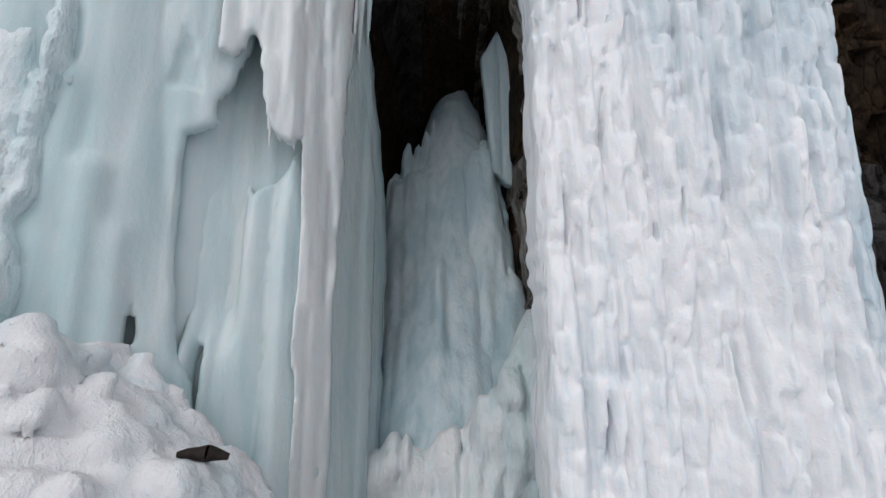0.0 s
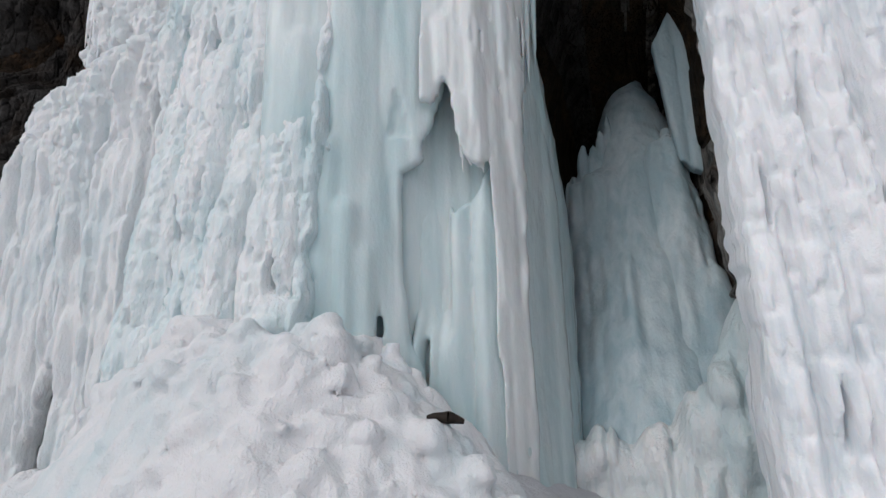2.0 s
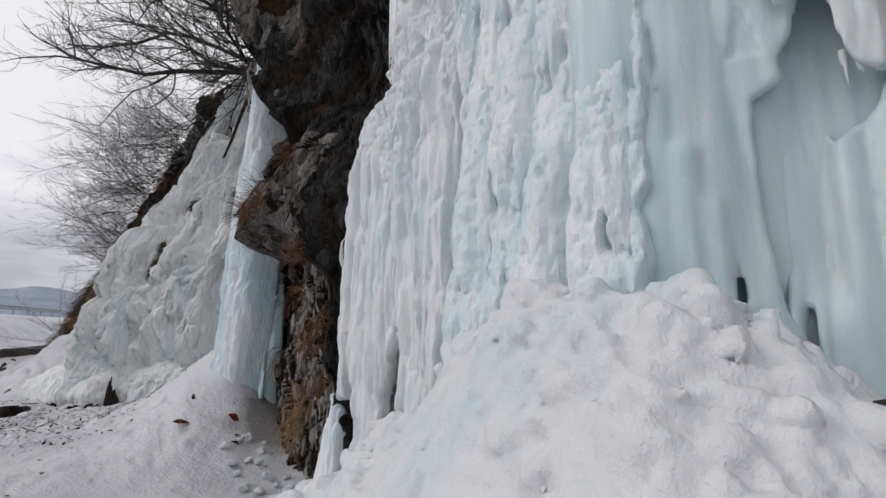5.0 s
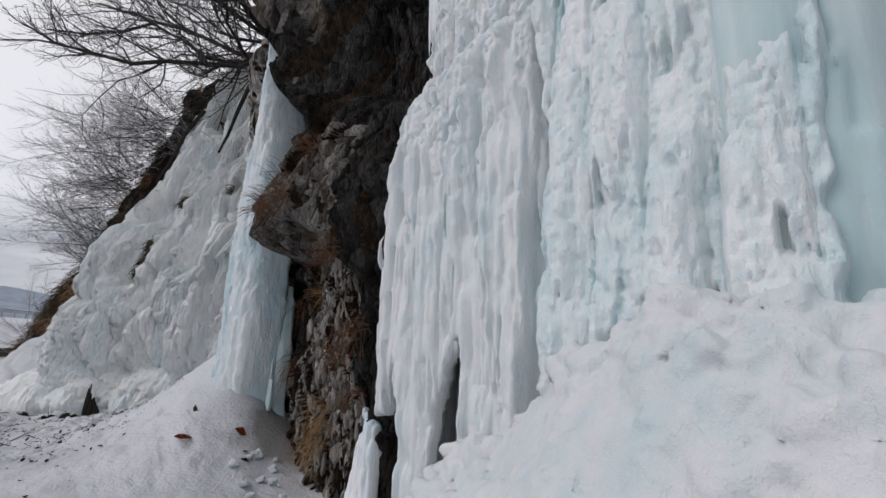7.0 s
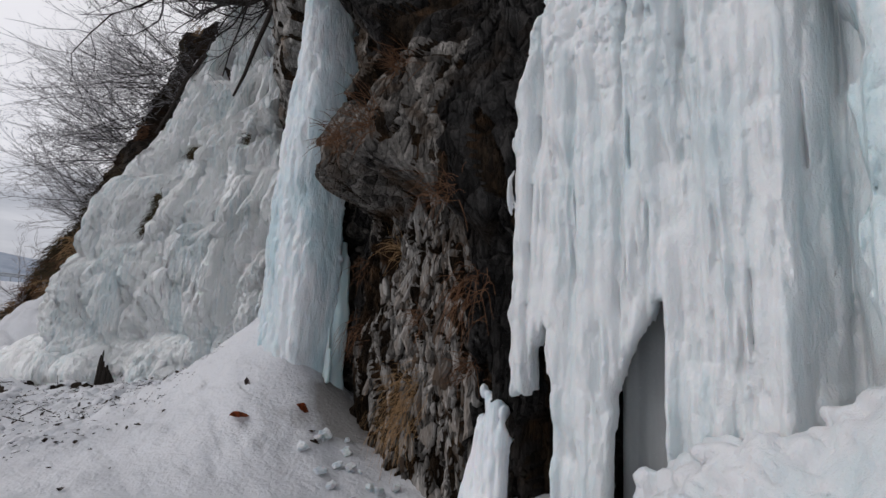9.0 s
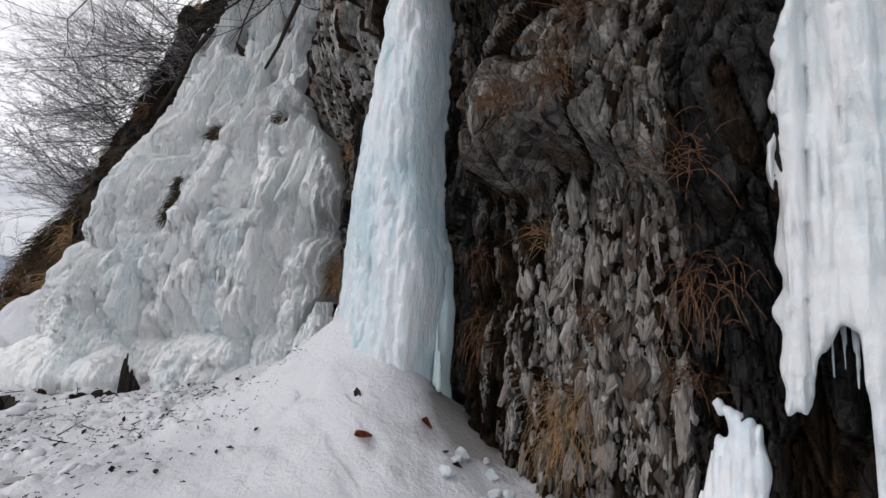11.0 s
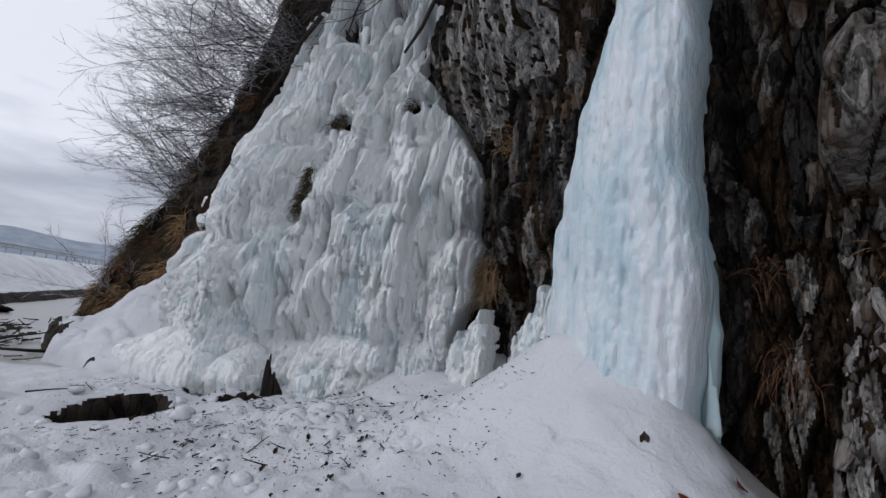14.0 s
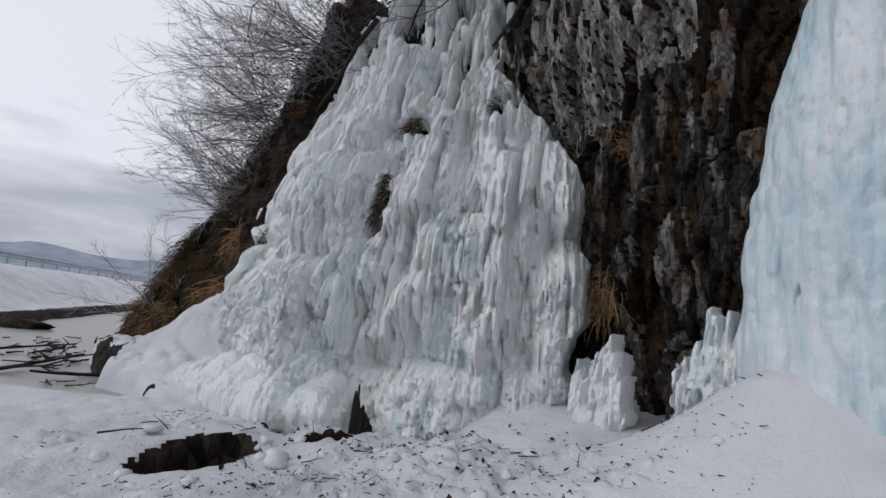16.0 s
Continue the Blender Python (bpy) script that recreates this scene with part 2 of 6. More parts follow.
# ---- shape tools ----
def hash2(i, j, seed):
    s = np.sin(i * 127.1 + j * 311.7 + seed * 74.7) * 43758.5453
    return s - np.floor(s)


def vnoise(x, z, seed=0):
    """Smooth value noise in the plane, 0 to 1."""
    i, j = np.floor(x), np.floor(z)
    fx, fz = x - i, z - j
    fx, fz = fx * fx * (3 - 2 * fx), fz * fz * (3 - 2 * fz)
    a, b = hash2(i, j, seed), hash2(i + 1, j, seed)
    c, d = hash2(i, j + 1, seed), hash2(i + 1, j + 1, seed)
    return (a + (b - a) * fx) * (1 - fz) + (c + (d - c) * fx) * fz


def fbm(x, z, seed=0, octaves=4):
    total, amp = 0.0, 0.5
    for k in range(octaves):
        total = total + amp * (vnoise(x * 2**k, z * 2**k, seed + k) - 0.5)
        amp *= 0.5
    return total


def worley(x, z, seed=0):
    """Distance to the nearest jittered cell point, that cell's two random numbers, and the offset from its point."""
    i0, j0 = np.floor(x), np.floor(z)
    best = np.full(np.broadcast(x, z).shape, 9.0)
    r1, r2, ox, oz = (np.zeros_like(best) for _ in range(4))
    for di in (-1, 0, 1):
        for dj in (-1, 0, 1):
            i, j = i0 + di, j0 + dj
            dx = x - i - 0.1 - 0.8 * hash2(i, j, seed)
            dz = z - j - 0.1 - 0.8 * hash2(i, j, seed + 3)
            d = np.hypot(dx, dz)
            near = d < best
            best = np.where(near, d, best)
            r1, r2 = np.where(near, hash2(i, j, seed + 5), r1), np.where(near, hash2(i, j, seed + 7), r2)
            ox, oz = np.where(near, dx, ox), np.where(near, dz, oz)
    return best, r1, r2, ox, oz


def pillows(x, z, wide, high, seed=0, wobble=0.25):
    """Bulging lobes longer than wide, with soft creases between, 0 to 1."""
    xs = x / wide + wobble * 2 * (vnoise(x / wide * 0.6, z / high * 0.6, seed + 11) - 0.5)
    f, r1, _, _, _ = worley(xs, z / high, seed)
    return np.clip(1 - f * f * 1.1, 0, 1) * (0.6 + 0.4 * r1)


def knobs(x, z, size, seed=0):
    """Round clods of very uneven height with gaps between, 0 to 1."""
    f, r1, _, _, _ = worley(x / size + 0.4 * vnoise(x / size, z / size, seed + 2), z / size, seed)
    return (0.25 + 0.75 * r1) * np.sqrt(np.clip(1 - (f / 0.66) ** 2, 0, 1))


def slits(x, z, wide, high, seed=0, share=0.3, thin=3.2):
    """Scattered thin upright clefts, 1 in their middle."""
    f, r1, r2, ox, oz = worley(x / wide, z / high, seed)
    return smooth((0.30 + 0.15 * r2 - np.hypot(ox * thin + 0.5 * oz * (r2 - 0.5), oz)) / 0.16) * (r1 < share)


def lobes(x, z, wide, high, seed=0, fringe=0.0, fat=0.62):
    """Overlapping frozen drips: round at the top, tapering below or ending in a ragged fringe, 0 to 1."""
    zs = z / high
    xs = x / wide + 0.5 * (vnoise(x / wide * 0.7, zs * 1.3, seed + 13) - 0.5)
    i0, j0 = np.floor(xs), np.floor(zs)
    best = np.zeros(np.broadcast(x, z).shape)
    ragged = vnoise(x / (wide * 0.2), zs * 0.0 + seed, seed + 17) - 0.5
    for di in (-1, 0, 1):
        for dj in (-1, 0, 1, 2):
            i, j = i0 + di, j0 + dj
            r1, r2, r3, r4 = (hash2(i, j, seed + q) for q in (1, 2, 3, 4))
            t = zs - (j + 0.1 + 0.8 * r2)
            w = fat * (0.65 + 0.6 * r3) * (1 + 0.25 * np.clip(t, -1.4, 0))
            side = 1 - ((xs - i - 0.15 - 0.7 * r1) / w) ** 2
            crown = np.where(t > 0, 1 - (t / 0.3) ** 2, 1.0)
            low = smooth((t + 0.6 + 0.7 * r4 + fringe * ragged) / (0.5 - 0.36 * min(fringe, 1)))
            best = np.maximum(best, np.sqrt(np.clip(side, 0, 1) * np.clip(crown, 0, 1)) * low * (0.55 + 0.45 * r4))
    return best


def drips(x, z, wide, seed=0, sway=0.35, length=0.9):
    """Vertical ribs that sway and swell along their length, 0 to 1."""
    xs = x / wide + sway * 2 * (vnoise(x / wide * 0.3, z / length, seed + 2) - 0.5)
    i = np.floor(xs)
    edge = 0.25 * (hash2(i, 0 * i, seed) - 0.5)
    t = np.clip((xs - i - 0.5 - edge) * 1.8, -1, 1)
    swell = 0.6 + 0.4 * vnoise(i * 3.7, z / (length * 0.45) + i * 5.1, seed + 9)
    return np.sqrt(1 - t * t * 0.97) * swell


def facets(x, z, size, seed=0, tilt=0.6):
    """Broken slabs: each cell a plane of its own slope and depth."""
    f, r1, r2, ox, oz = worley(x / size, z / size, seed)
    return (r1 - 0.5) + tilt * ((r2 - 0.5) * 2 * ox + (r1 * 7 % 1 - 0.5) * 2 * oz)


def plates(x, z, wide, high, seed=0, lean=0.12):
    """Cleaved slabs longer than wide: distance to the nearest crack, two random numbers and the offset within each slab."""
    a, b = (x + lean * z) / wide, z / high
    a, b = a + 0.7 * (vnoise(a * 0.8, b * 0.8, seed + 1) - 0.5), b + 0.9 * (vnoise(a * 0.9, b * 0.5, seed + 2) - 0.5)
    i0, j0 = np.floor(a), np.floor(b)
    near = np.full(np.broadcast(x, z).shape, 9.0)
    second = near.copy()
    r1, r2, ox, oz = (np.zeros_like(near) for _ in range(4))
    for di in (-1, 0, 1):
        for dj in (-1, 0, 1):
            i, j = i0 + di, j0 + dj
            dx, dz = a - i - hash2(i, j, seed), b - j - hash2(i, j, seed + 3)
            d = np.abs(dx) * 0.75 + np.hypot(dx, dz) * 0.5
            first = d < near
            second = np.where(first, near, np.minimum(second, d))
            near = np.where(first, d, near)
            r1, r2 = np.where(first, hash2(i, j, seed + 5), r1), np.where(first, hash2(i, j, seed + 7), r2)
            ox, oz = np.where(first, dx, ox), np.where(first, dz, oz)
    return second - near, r1, r2, ox, oz


def steps(x, xs, ys):
    return np.interp(x, xs, ys)


def smooth(t):
    t = np.clip(t, 0, 1)
    return t * t * (3 - 2 * t)


class Solid:
    """A body on a grid of distances, meshed as one closed smooth skin."""

    def __init__(self, lo, hi, h):
        self.lo, self.h = np.array(lo, float), h
        self.n = (np.ceil((np.array(hi, float) - lo) / h)).astype(int) + 1
        axes = [(lo[k] + h * np.arange(self.n[k])).astype(np.float32) for k in range(3)]
        self.x, self.y, self.z = axes[0][:, None, None], axes[1][None, :, None], axes[2][None, None, :]
        self.xz = np.meshgrid(axes[0], axes[2], indexing="ij")
        self.d = np.full(self.n, 1.0, np.float32)

    def sheet(self, front, thick, outline=None, k=0.0, r=0.04):
        """Front surface y(x, z) with a thickness; outline(x, z) is above 0 outside; edges rounded by r."""
        f = front[:, None, :].astype(np.float32)
        d = np.maximum(f - self.y, self.y - f - thick)
        if outline is not None:
            o = outline[:, None, :].astype(np.float32)
            r = min(r, thick * 0.45)
            d = np.where((d > -r) & (o > -r), np.sqrt(np.maximum(d + r, 0) ** 2 + np.maximum(o + r, 0) ** 2) - r, np.maximum(d, o))
        self.join(d, k)
        return self

    def join(self, d, k=0.0):
        if k:
            m = np.clip(0.5 + 0.5 * (self.d - d) / k, 0, 1)
            self.d = (self.d * (1 - m) + d * m - k * m * (1 - m)).astype(np.float32)
        else:
            self.d = np.minimum(self.d, d).astype(np.float32)
        return self

    def _box(self, a, b, r):
        i0 = np.clip(np.floor((np.minimum(a, b) - r - self.lo) / self.h).astype(int), 0, self.n - 1)
        i1 = np.clip(np.ceil((np.maximum(a, b) + r - self.lo) / self.h).astype(int) + 1, 1, self.n)
        return tuple(slice(p, q) for p, q in zip(i0, i1))

    def rod(self, a, b, ra, rb, k=0.03, cut=False, flat=1.0):
        """A tapered rod from a to b; flat squeezes it along y."""
        a, b = np.array(a, float), np.array(b, float)
        s = self._box(a, b, max(ra, rb) + k * 2 + 0.06)
        x, y, z = self.x[s[0]], self.y[:, s[1]], self.z[:, :, s[2]]
        ab = b - a
        t = np.clip(((x - a[0]) * ab[0] + (y - a[1]) * ab[1] + (z - a[2]) * ab[2]) / (ab @ ab + 1e-9), 0, 1)
        d = np.sqrt((x - a[0] - t * ab[0]) ** 2 + ((y - a[1] - t * ab[1]) * flat) ** 2 + (z - a[2] - t * ab[2]) ** 2) - (ra + (rb - ra) * t)
        old = self.d[s]
        if cut:
            self.d[s] = np.maximum(old, -d)
        else:
            m = np.clip(0.5 + 0.5 * (old - d) / k, 0, 1)
            self.d[s] = old * (1 - m) + d * m - k * m * (1 - m)
        return self

    def roughen(self, amp, size, seed=0):
        """A small uneven relief in three directions."""
        x, y, z = self.x / size, self.y / size, self.z / size
        n = vnoise(x + 0.37 * z, y + 0.61 * z, seed) + vnoise(x - y, z + 0.3 * y, seed + 4) - 1.0
        self.d = (self.d + amp * n).astype(np.float32)
        return self

    def mesh(self, name):
        d = np.pad(self.d, 1, constant_values=1.0)
        inside = d < 0
        corner = [(i, j, k) for i in (0, 1) for j in (0, 1) for k in (0, 1)]
        n0, n1, n2 = (s - 1 for s in d.shape)
        count = np.zeros((n0, n1, n2), np.int8)
        for i, j, k in corner:
            count += inside[i : n0 + i, j : n1 + j, k : n2 + k]
        cells = np.argwhere((count > 0) & (count < 8))
        value = np.stack([d[cells[:, 0] + i, cells[:, 1] + j, cells[:, 2] + k] for i, j, k in corner], 1)
        total, hits = np.zeros((len(cells), 3)), np.zeros((len(cells), 1))
        for a in range(8):
            for b in range(a + 1, 8):
                pa, pb = np.array(corner[a], float), np.array(corner[b], float)
                if np.abs(pa - pb).sum() != 1:
                    continue
                cross = (value[:, a] < 0) != (value[:, b] < 0)
                t = value[:, a] / (value[:, a] - value[:, b] + 1e-12)
                total += np.where(cross[:, None], pa + t[:, None] * (pb - pa), 0)
                hits += cross[:, None]
        verts = (cells + total / np.maximum(hits, 1) - 1) * self.h + self.lo
        index = np.full((n0, n1, n2), -1, np.int32)
        index[tuple(cells.T)] = np.arange(len(cells))
        quads = []
        for axis in range(3):
            lo = inside[tuple(slice(0, -1) if q == axis else slice(1, -1) for q in range(3))]
            hi = inside[tuple(slice(1, None) if q == axis else slice(1, -1) for q in range(3))]
            at = np.argwhere(lo != hi)
            if not len(at):
                continue
            up = lo[tuple(at.T)]
            p, q = [k for k in range(3) if k != axis]
            base = at.copy()
            quad = []
            for dp, dq in ((0, 0), (1, 0), (1, 1), (0, 1)):
                c = base.copy()
                c[:, p] += dp
                c[:, q] += dq
                quad.append(index[tuple(c.T)])
            quad = np.stack(quad, 1)
            flip = up if axis != 1 else ~up
            quad[~flip] = quad[~flip][:, ::-1]
            quads.append(quad)
        quads = np.concatenate(quads)
        quads = quads[(quads >= 0).all(1)]
        return sheet_mesh(name, verts, quads)


def sheet_mesh(name, verts, quads):
    me = bpy.data.meshes.new(name)
    me.vertices.add(len(verts))
    me.vertices.foreach_set("co", np.asarray(verts, np.float32).ravel())
    me.loops.add(4 * len(quads))
    me.loops.foreach_set("vertex_index", np.asarray(quads, np.int32).ravel())
    me.polygons.add(len(quads))
    me.polygons.foreach_set("loop_start", np.arange(0, 4 * len(quads), 4, dtype=np.int32))
    me.polygons.foreach_set("use_smooth", np.ones(len(quads), bool))
    me.update(calc_edges=True)
    me.validate()
    return me


def grid_quads(n, m):
    i, j = np.meshgrid(np.arange(n - 1), np.arange(m - 1), indexing="ij")
    a = (i * m + j).ravel()
    return np.stack([a, a + m, a + m + 1, a + 1], 1)


def thing(name, me, material, label, category, kind="", group=""):
    if not me.materials:
        me.materials.append(material)
    return tagged(new(name, me), label, category, group, kind)


def part(name, me, material, parent, label=""):
    """A mesh (or bmesh) as one part under a thing."""
    if isinstance(me, bmesh.types.BMesh):
        bm, me = me, bpy.data.meshes.new(name)
        bm.to_mesh(me)
        bm.free()
    if material and not me.materials:
        me.materials.append(material)
    ob = new(name, me)
    ob.parent = parent
    return tagged(ob, label)


def empty(name, label, category, m=None, group="", kind=""):
    ob = tagged(new(name), label, category, group, kind)
    if m is not None:
        ob.matrix_world = m
    return ob


# ---- ground ----
def mound_top(x):
    return steps(x, [-5.6, -5.0, -4.2, -3.5, -3.2, -2.8, -2.2, -1.9, -1.5, -1.0, 1.0], [0.1, 0.3, 0.62, 1.06, 1.36, 1.56, 1.52, 1.24, 0.94, 0.80, 0.7])


def road_side(x, y):
    """Distance from the guard rail's line, towards the cliff."""
    return (x + 37) * 0.30 + (y + 5) * 0.954


def melt(x, y):
    """Holes melted through the snow, 1 inside."""
    a = 1.14 + 0.40 * fbm(x * 4, y * 4, 44) - np.hypot((x + 11.60 + 0.15 * (y + 0.82)) / 0.23, (y + 0.82) / 0.44)
    b = 1.1 + 0.6 * fbm(x * 5, y * 5, 45) - np.hypot((x + 12.0) / 0.22, (y - 0.02) / 0.17)
    c = 1.0 + 0.6 * fbm(x * 5, y * 5, 46) - np.hypot((x + 11.6) / 0.12, (y - 0.35) / 0.25)
    return smooth(np.maximum(np.maximum(a, b), c) * 2.2)


def stream(x, y):
    """How far a place lies inside the half-frozen stream, from its near, inner and far shores."""
    rag = 0.55 * fbm(x * 0.9, y * 1.6, 47) + 0.10 * fbm(x * 4, y * 5, 48)
    near = (x + 14.4) * -0.72 + (y + 1.3) * 0.70 + 0.35 * rag
    inner = steps(x, [-39, -33, -24, -20.4, -17.9, -16.3, -15.5, -14.8, -14.0], [1.4, 0.8, -0.6, -1.1, -1.34, -1.2, -1.35, -1.0, -0.9]) - y + 0.5 * rag
    far = road_side(x, y) - 5.0 + rag
    return near, inner, far


def wet(x, y):
    """The stream's bed, 1 inside."""
    near, inner, far = stream(x, y)
    return smooth(np.minimum(np.minimum(near, inner) / 0.16, far / 0.5) + 0.5)


def bars(x, y):
    """Low bars of mud and slush in the stream."""
    along = np.hypot((x + 19.2) / 2.6, (y + 1.75 - 0.12 * (x + 19.2)) / 0.62)
    return smooth((1.05 - along) * 2) * smooth((fbm(x * 1.9, y * 3.2, 50) + 0.35 * fbm(x * 7, y * 9, 51) + 0.02) * 5)


def puddle(x, y):
    """The shallow frozen puddle on the path, 1 inside."""
    return smooth((1.0 + 0.9 * fbm(x * 2.2, y * 2.2, 49) - np.hypot((x + 9.1 - 0.5 * (y + 0.85)) / 0.62, (y + 0.85) / 0.52)) * 2.5)


def ground_z(x, y):
    top = mound_top(x)
    foot = 0.05 + 0.15 * np.sin(x * 1.3)
    ramp = smooth((y - foot) / (1.42 - foot) * 0.86) / smooth(np.float64(0.86))
    z = top * np.minimum(ramp, 1.0) * smooth((x + 6.2) / 1.0)
    dx = 1.3 * np.maximum(x + 7.55, 0) + 0.7 * np.minimum(x + 8.2, 0)
    r = np.hypot(dx, y - 1.6)
    z = np.maximum(z, steps(x, [-8.0, -7.5], [1.22, 1.02]) * np.exp(-((r / 0.8) ** 1.3)))
    u = (x + 12) * -0.8 - (y - 0.9) * 0.6
    z = np.maximum(z, 0.50 * smooth((y - 0.75) / 1.5) * smooth((-8.0 - x) / 0.6) * smooth((x + 11.6) / 1.0))
    toe = (x + 12) * -0.6 + (y - 0.9) * 0.8
    z = z + (0.25 + 0.28 * smooth((u - 0.6) / 1.0) * smooth((4.8 - u) / 1.5)) * smooth((toe + 0.4) / 2.0) * smooth((-x - 9.0) / 1.5) * smooth((x + 24) / 6)
    z = z + steps(u, [2.2, 3.0, 3.5, 4.2, 5.0, 6.5], [0, 0.60, 0.75, 0.38, 0.12, 0]) * smooth((toe - 0.5) / 1.3)
    shelf = smooth((u - 1.6) / 0.8) * smooth((6.2 - u) / 1.2) * smooth((toe + 0.1) / 0.6) * smooth((3.2 - toe) / 0.6)
    z = z + shelf * (0.24 * pillows(u, toe, 0.55, 0.40, 62) + 0.14 * pillows(u, toe, 0.24, 0.18, 63) + 0.05 * pillows(u, toe, 0.10, 0.10, 64) - 0.18)
    lump = smooth((x + 16) / 3) * smooth((1.0 - x) / 1) * smooth((y + 5) / 2) * smooth((6 - y) / 1)
    clods = pillows(x, y, 0.13, 0.13, 3) * 0.025 + pillows(x, y, 0.34, 0.28, 8) * 0.11
    where = smooth((vnoise(x * 1.1, y * 1.1, 31) - 0.35) * 3)
    near = smooth((x + 5.3) / 0.8) * smooth((z - 0.15) / 0.5)
    z = z - 0.16 * near * lump
    z = z + lump * ((0.3 + 0.6 * where) * clods * (0.6 + 0.3 * near) + 0.10 * fbm(x * 0.9, y * 0.9, 5) + 0.03 * fbm(x * 5, y * 5, 7))
    tread = smooth((x + 13.5) / 1.5) * (0.5 + 0.5 * smooth((-8.0 - x) / 1.0)) * smooth((-6.2 - x) / 0.8) * smooth((y + 2.5) / 0.8) * smooth((1.6 - y) / 0.6)
    z = z + tread * (0.09 * knobs(x, y, 0.22, 51) * smooth((vnoise(x * 1.7, y * 1.7, 33) - 0.35) * 4) + 0.06 * knobs(x, y, 0.11, 52) * smooth((vnoise(x * 2.9, y * 2.9, 35) - 0.3) * 4))
    foot = smooth((x + 3.65) / 0.2) * smooth((-1.95 - x) / 0.25) * smooth((y - 0.75) / 0.25)
    z = z + foot * (0.07 * pillows(x, y, 0.30, 0.26, 61) - 0.03)
    w = wet(x, y)
    rim = smooth(1.9 - np.hypot((x + 11.55) / 0.5, (y + 0.82) / 0.7))
    z = z * (1 - rim) + rim * (0.01 + 0.10 * smooth((-11.62 - x) / 0.3) + 0.02 * fbm(x * 6, y * 6, 55))
    far = stream(x, y)[2]
    z = z + 0.20 * smooth((0.2 - far) / 0.3) * smooth((far + 7) / 6) * smooth((-20 - x) / 4)
    z = z * (1 - w) + (0.11 * bars(x, y) - 0.17) * w - 0.42 * melt(x, y)
    p = puddle(x, y)
    z = z * (1 - p) + p * (-0.035 + 0.075 * knobs(x, y, 0.15, 53) * smooth((vnoise(x * 3.1, y * 3.1, 36) - 0.30) * 3) + 0.05 * knobs(x, y, 0.07, 54) * smooth((vnoise(x * 4.1, y * 4.1, 37) - 0.35) * 3))
    s = road_side(x, y)
    z = z + 1.75 * smooth((4.5 - s) / 3.8) + 0.15 * fbm(x * 0.12, y * 0.12, 6) * smooth((-x - 16) / 10)
    return z


def spread(fine_lo, fine_hi, step, far, growth=1.16):
    mid = np.arange(fine_lo, fine_hi + step / 2, step)
    out, s, p = [], step, 0.0
    while p < far:
        s *= growth
        p += s
        out.append(p)
    out = np.array(out)
    return np.concatenate([fine_lo - out[::-1], mid, fine_hi + out])


def build_ground():
    gx = spread(-17.5, -4.62, 0.05, 3200, 1.04)[:-1]
    gx = np.concatenate([gx[gx < -12.7], np.arange(-12.7, -8.2, 0.034), gx[gx >= -8.2]])
    gx = np.concatenate([gx[gx < -4.6], np.arange(-4.6, -0.4, 0.026), spread(-0.4, -0.3, 0.03, 3200)])
    gx = np.unique(np.round(gx[(gx < -0.39) | (gx > -0.36)], 4))
    gx = np.concatenate([gx[gx <= -0.4], gx[gx > -0.36]])
    gy = spread(-3.3, 2.6, 0.038, 3200, 1.16)
    gy = np.concatenate([gy[gy < 0.3], np.arange(0.3, 1.5, 0.021), gy[gy >= 1.5]])
    x, y = np.meshgrid(gx, gy, indexing="ij")
    z = ground_z(x, y)
    verts = np.stack([x, y, z], -1).reshape(-1, 3)
    me = sheet_mesh("ground", verts, grid_quads(*x.shape))
    near, inner, far = stream(x, y)
    rim = (near > 0.25) & (((far > -0.28) & (far < 0.3) & (inner > -0.2)) | ((np.abs(inner) < 0.12) & (far > 0.5) & (x > -21) & (vnoise(x * 1.3, y * 1.3, 52) > 0.42)))
    bare = np.maximum(np.where(rim, 1.0, 0.0), bars(x, y) * wet(x, y))
    bare = (bare[:-1, :-1] + bare[1:, :-1] + bare[:-1, 1:] + bare[1:, 1:]) / 4
    hole = melt(x, y)
    hole = np.maximum(np.maximum(hole[:-1, :-1], hole[1:, :-1]), np.maximum(hole[:-1, 1:], hole[1:, 1:]))
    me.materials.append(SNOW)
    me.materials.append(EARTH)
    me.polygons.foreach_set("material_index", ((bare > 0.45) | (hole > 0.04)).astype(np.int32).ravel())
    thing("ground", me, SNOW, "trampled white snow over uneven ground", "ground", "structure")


build_ground()


# ---- cliff ----
def block_foot(x):
    """Height of the jutting block's underside."""
    return steps(x, [-6.6, -6.45, -6.2, -5.9, -5.65, -5.4, -5.1, -4.8], [2.08, 2.10, 2.26, 2.24, 2.08, 1.92, 1.72, 1.6])


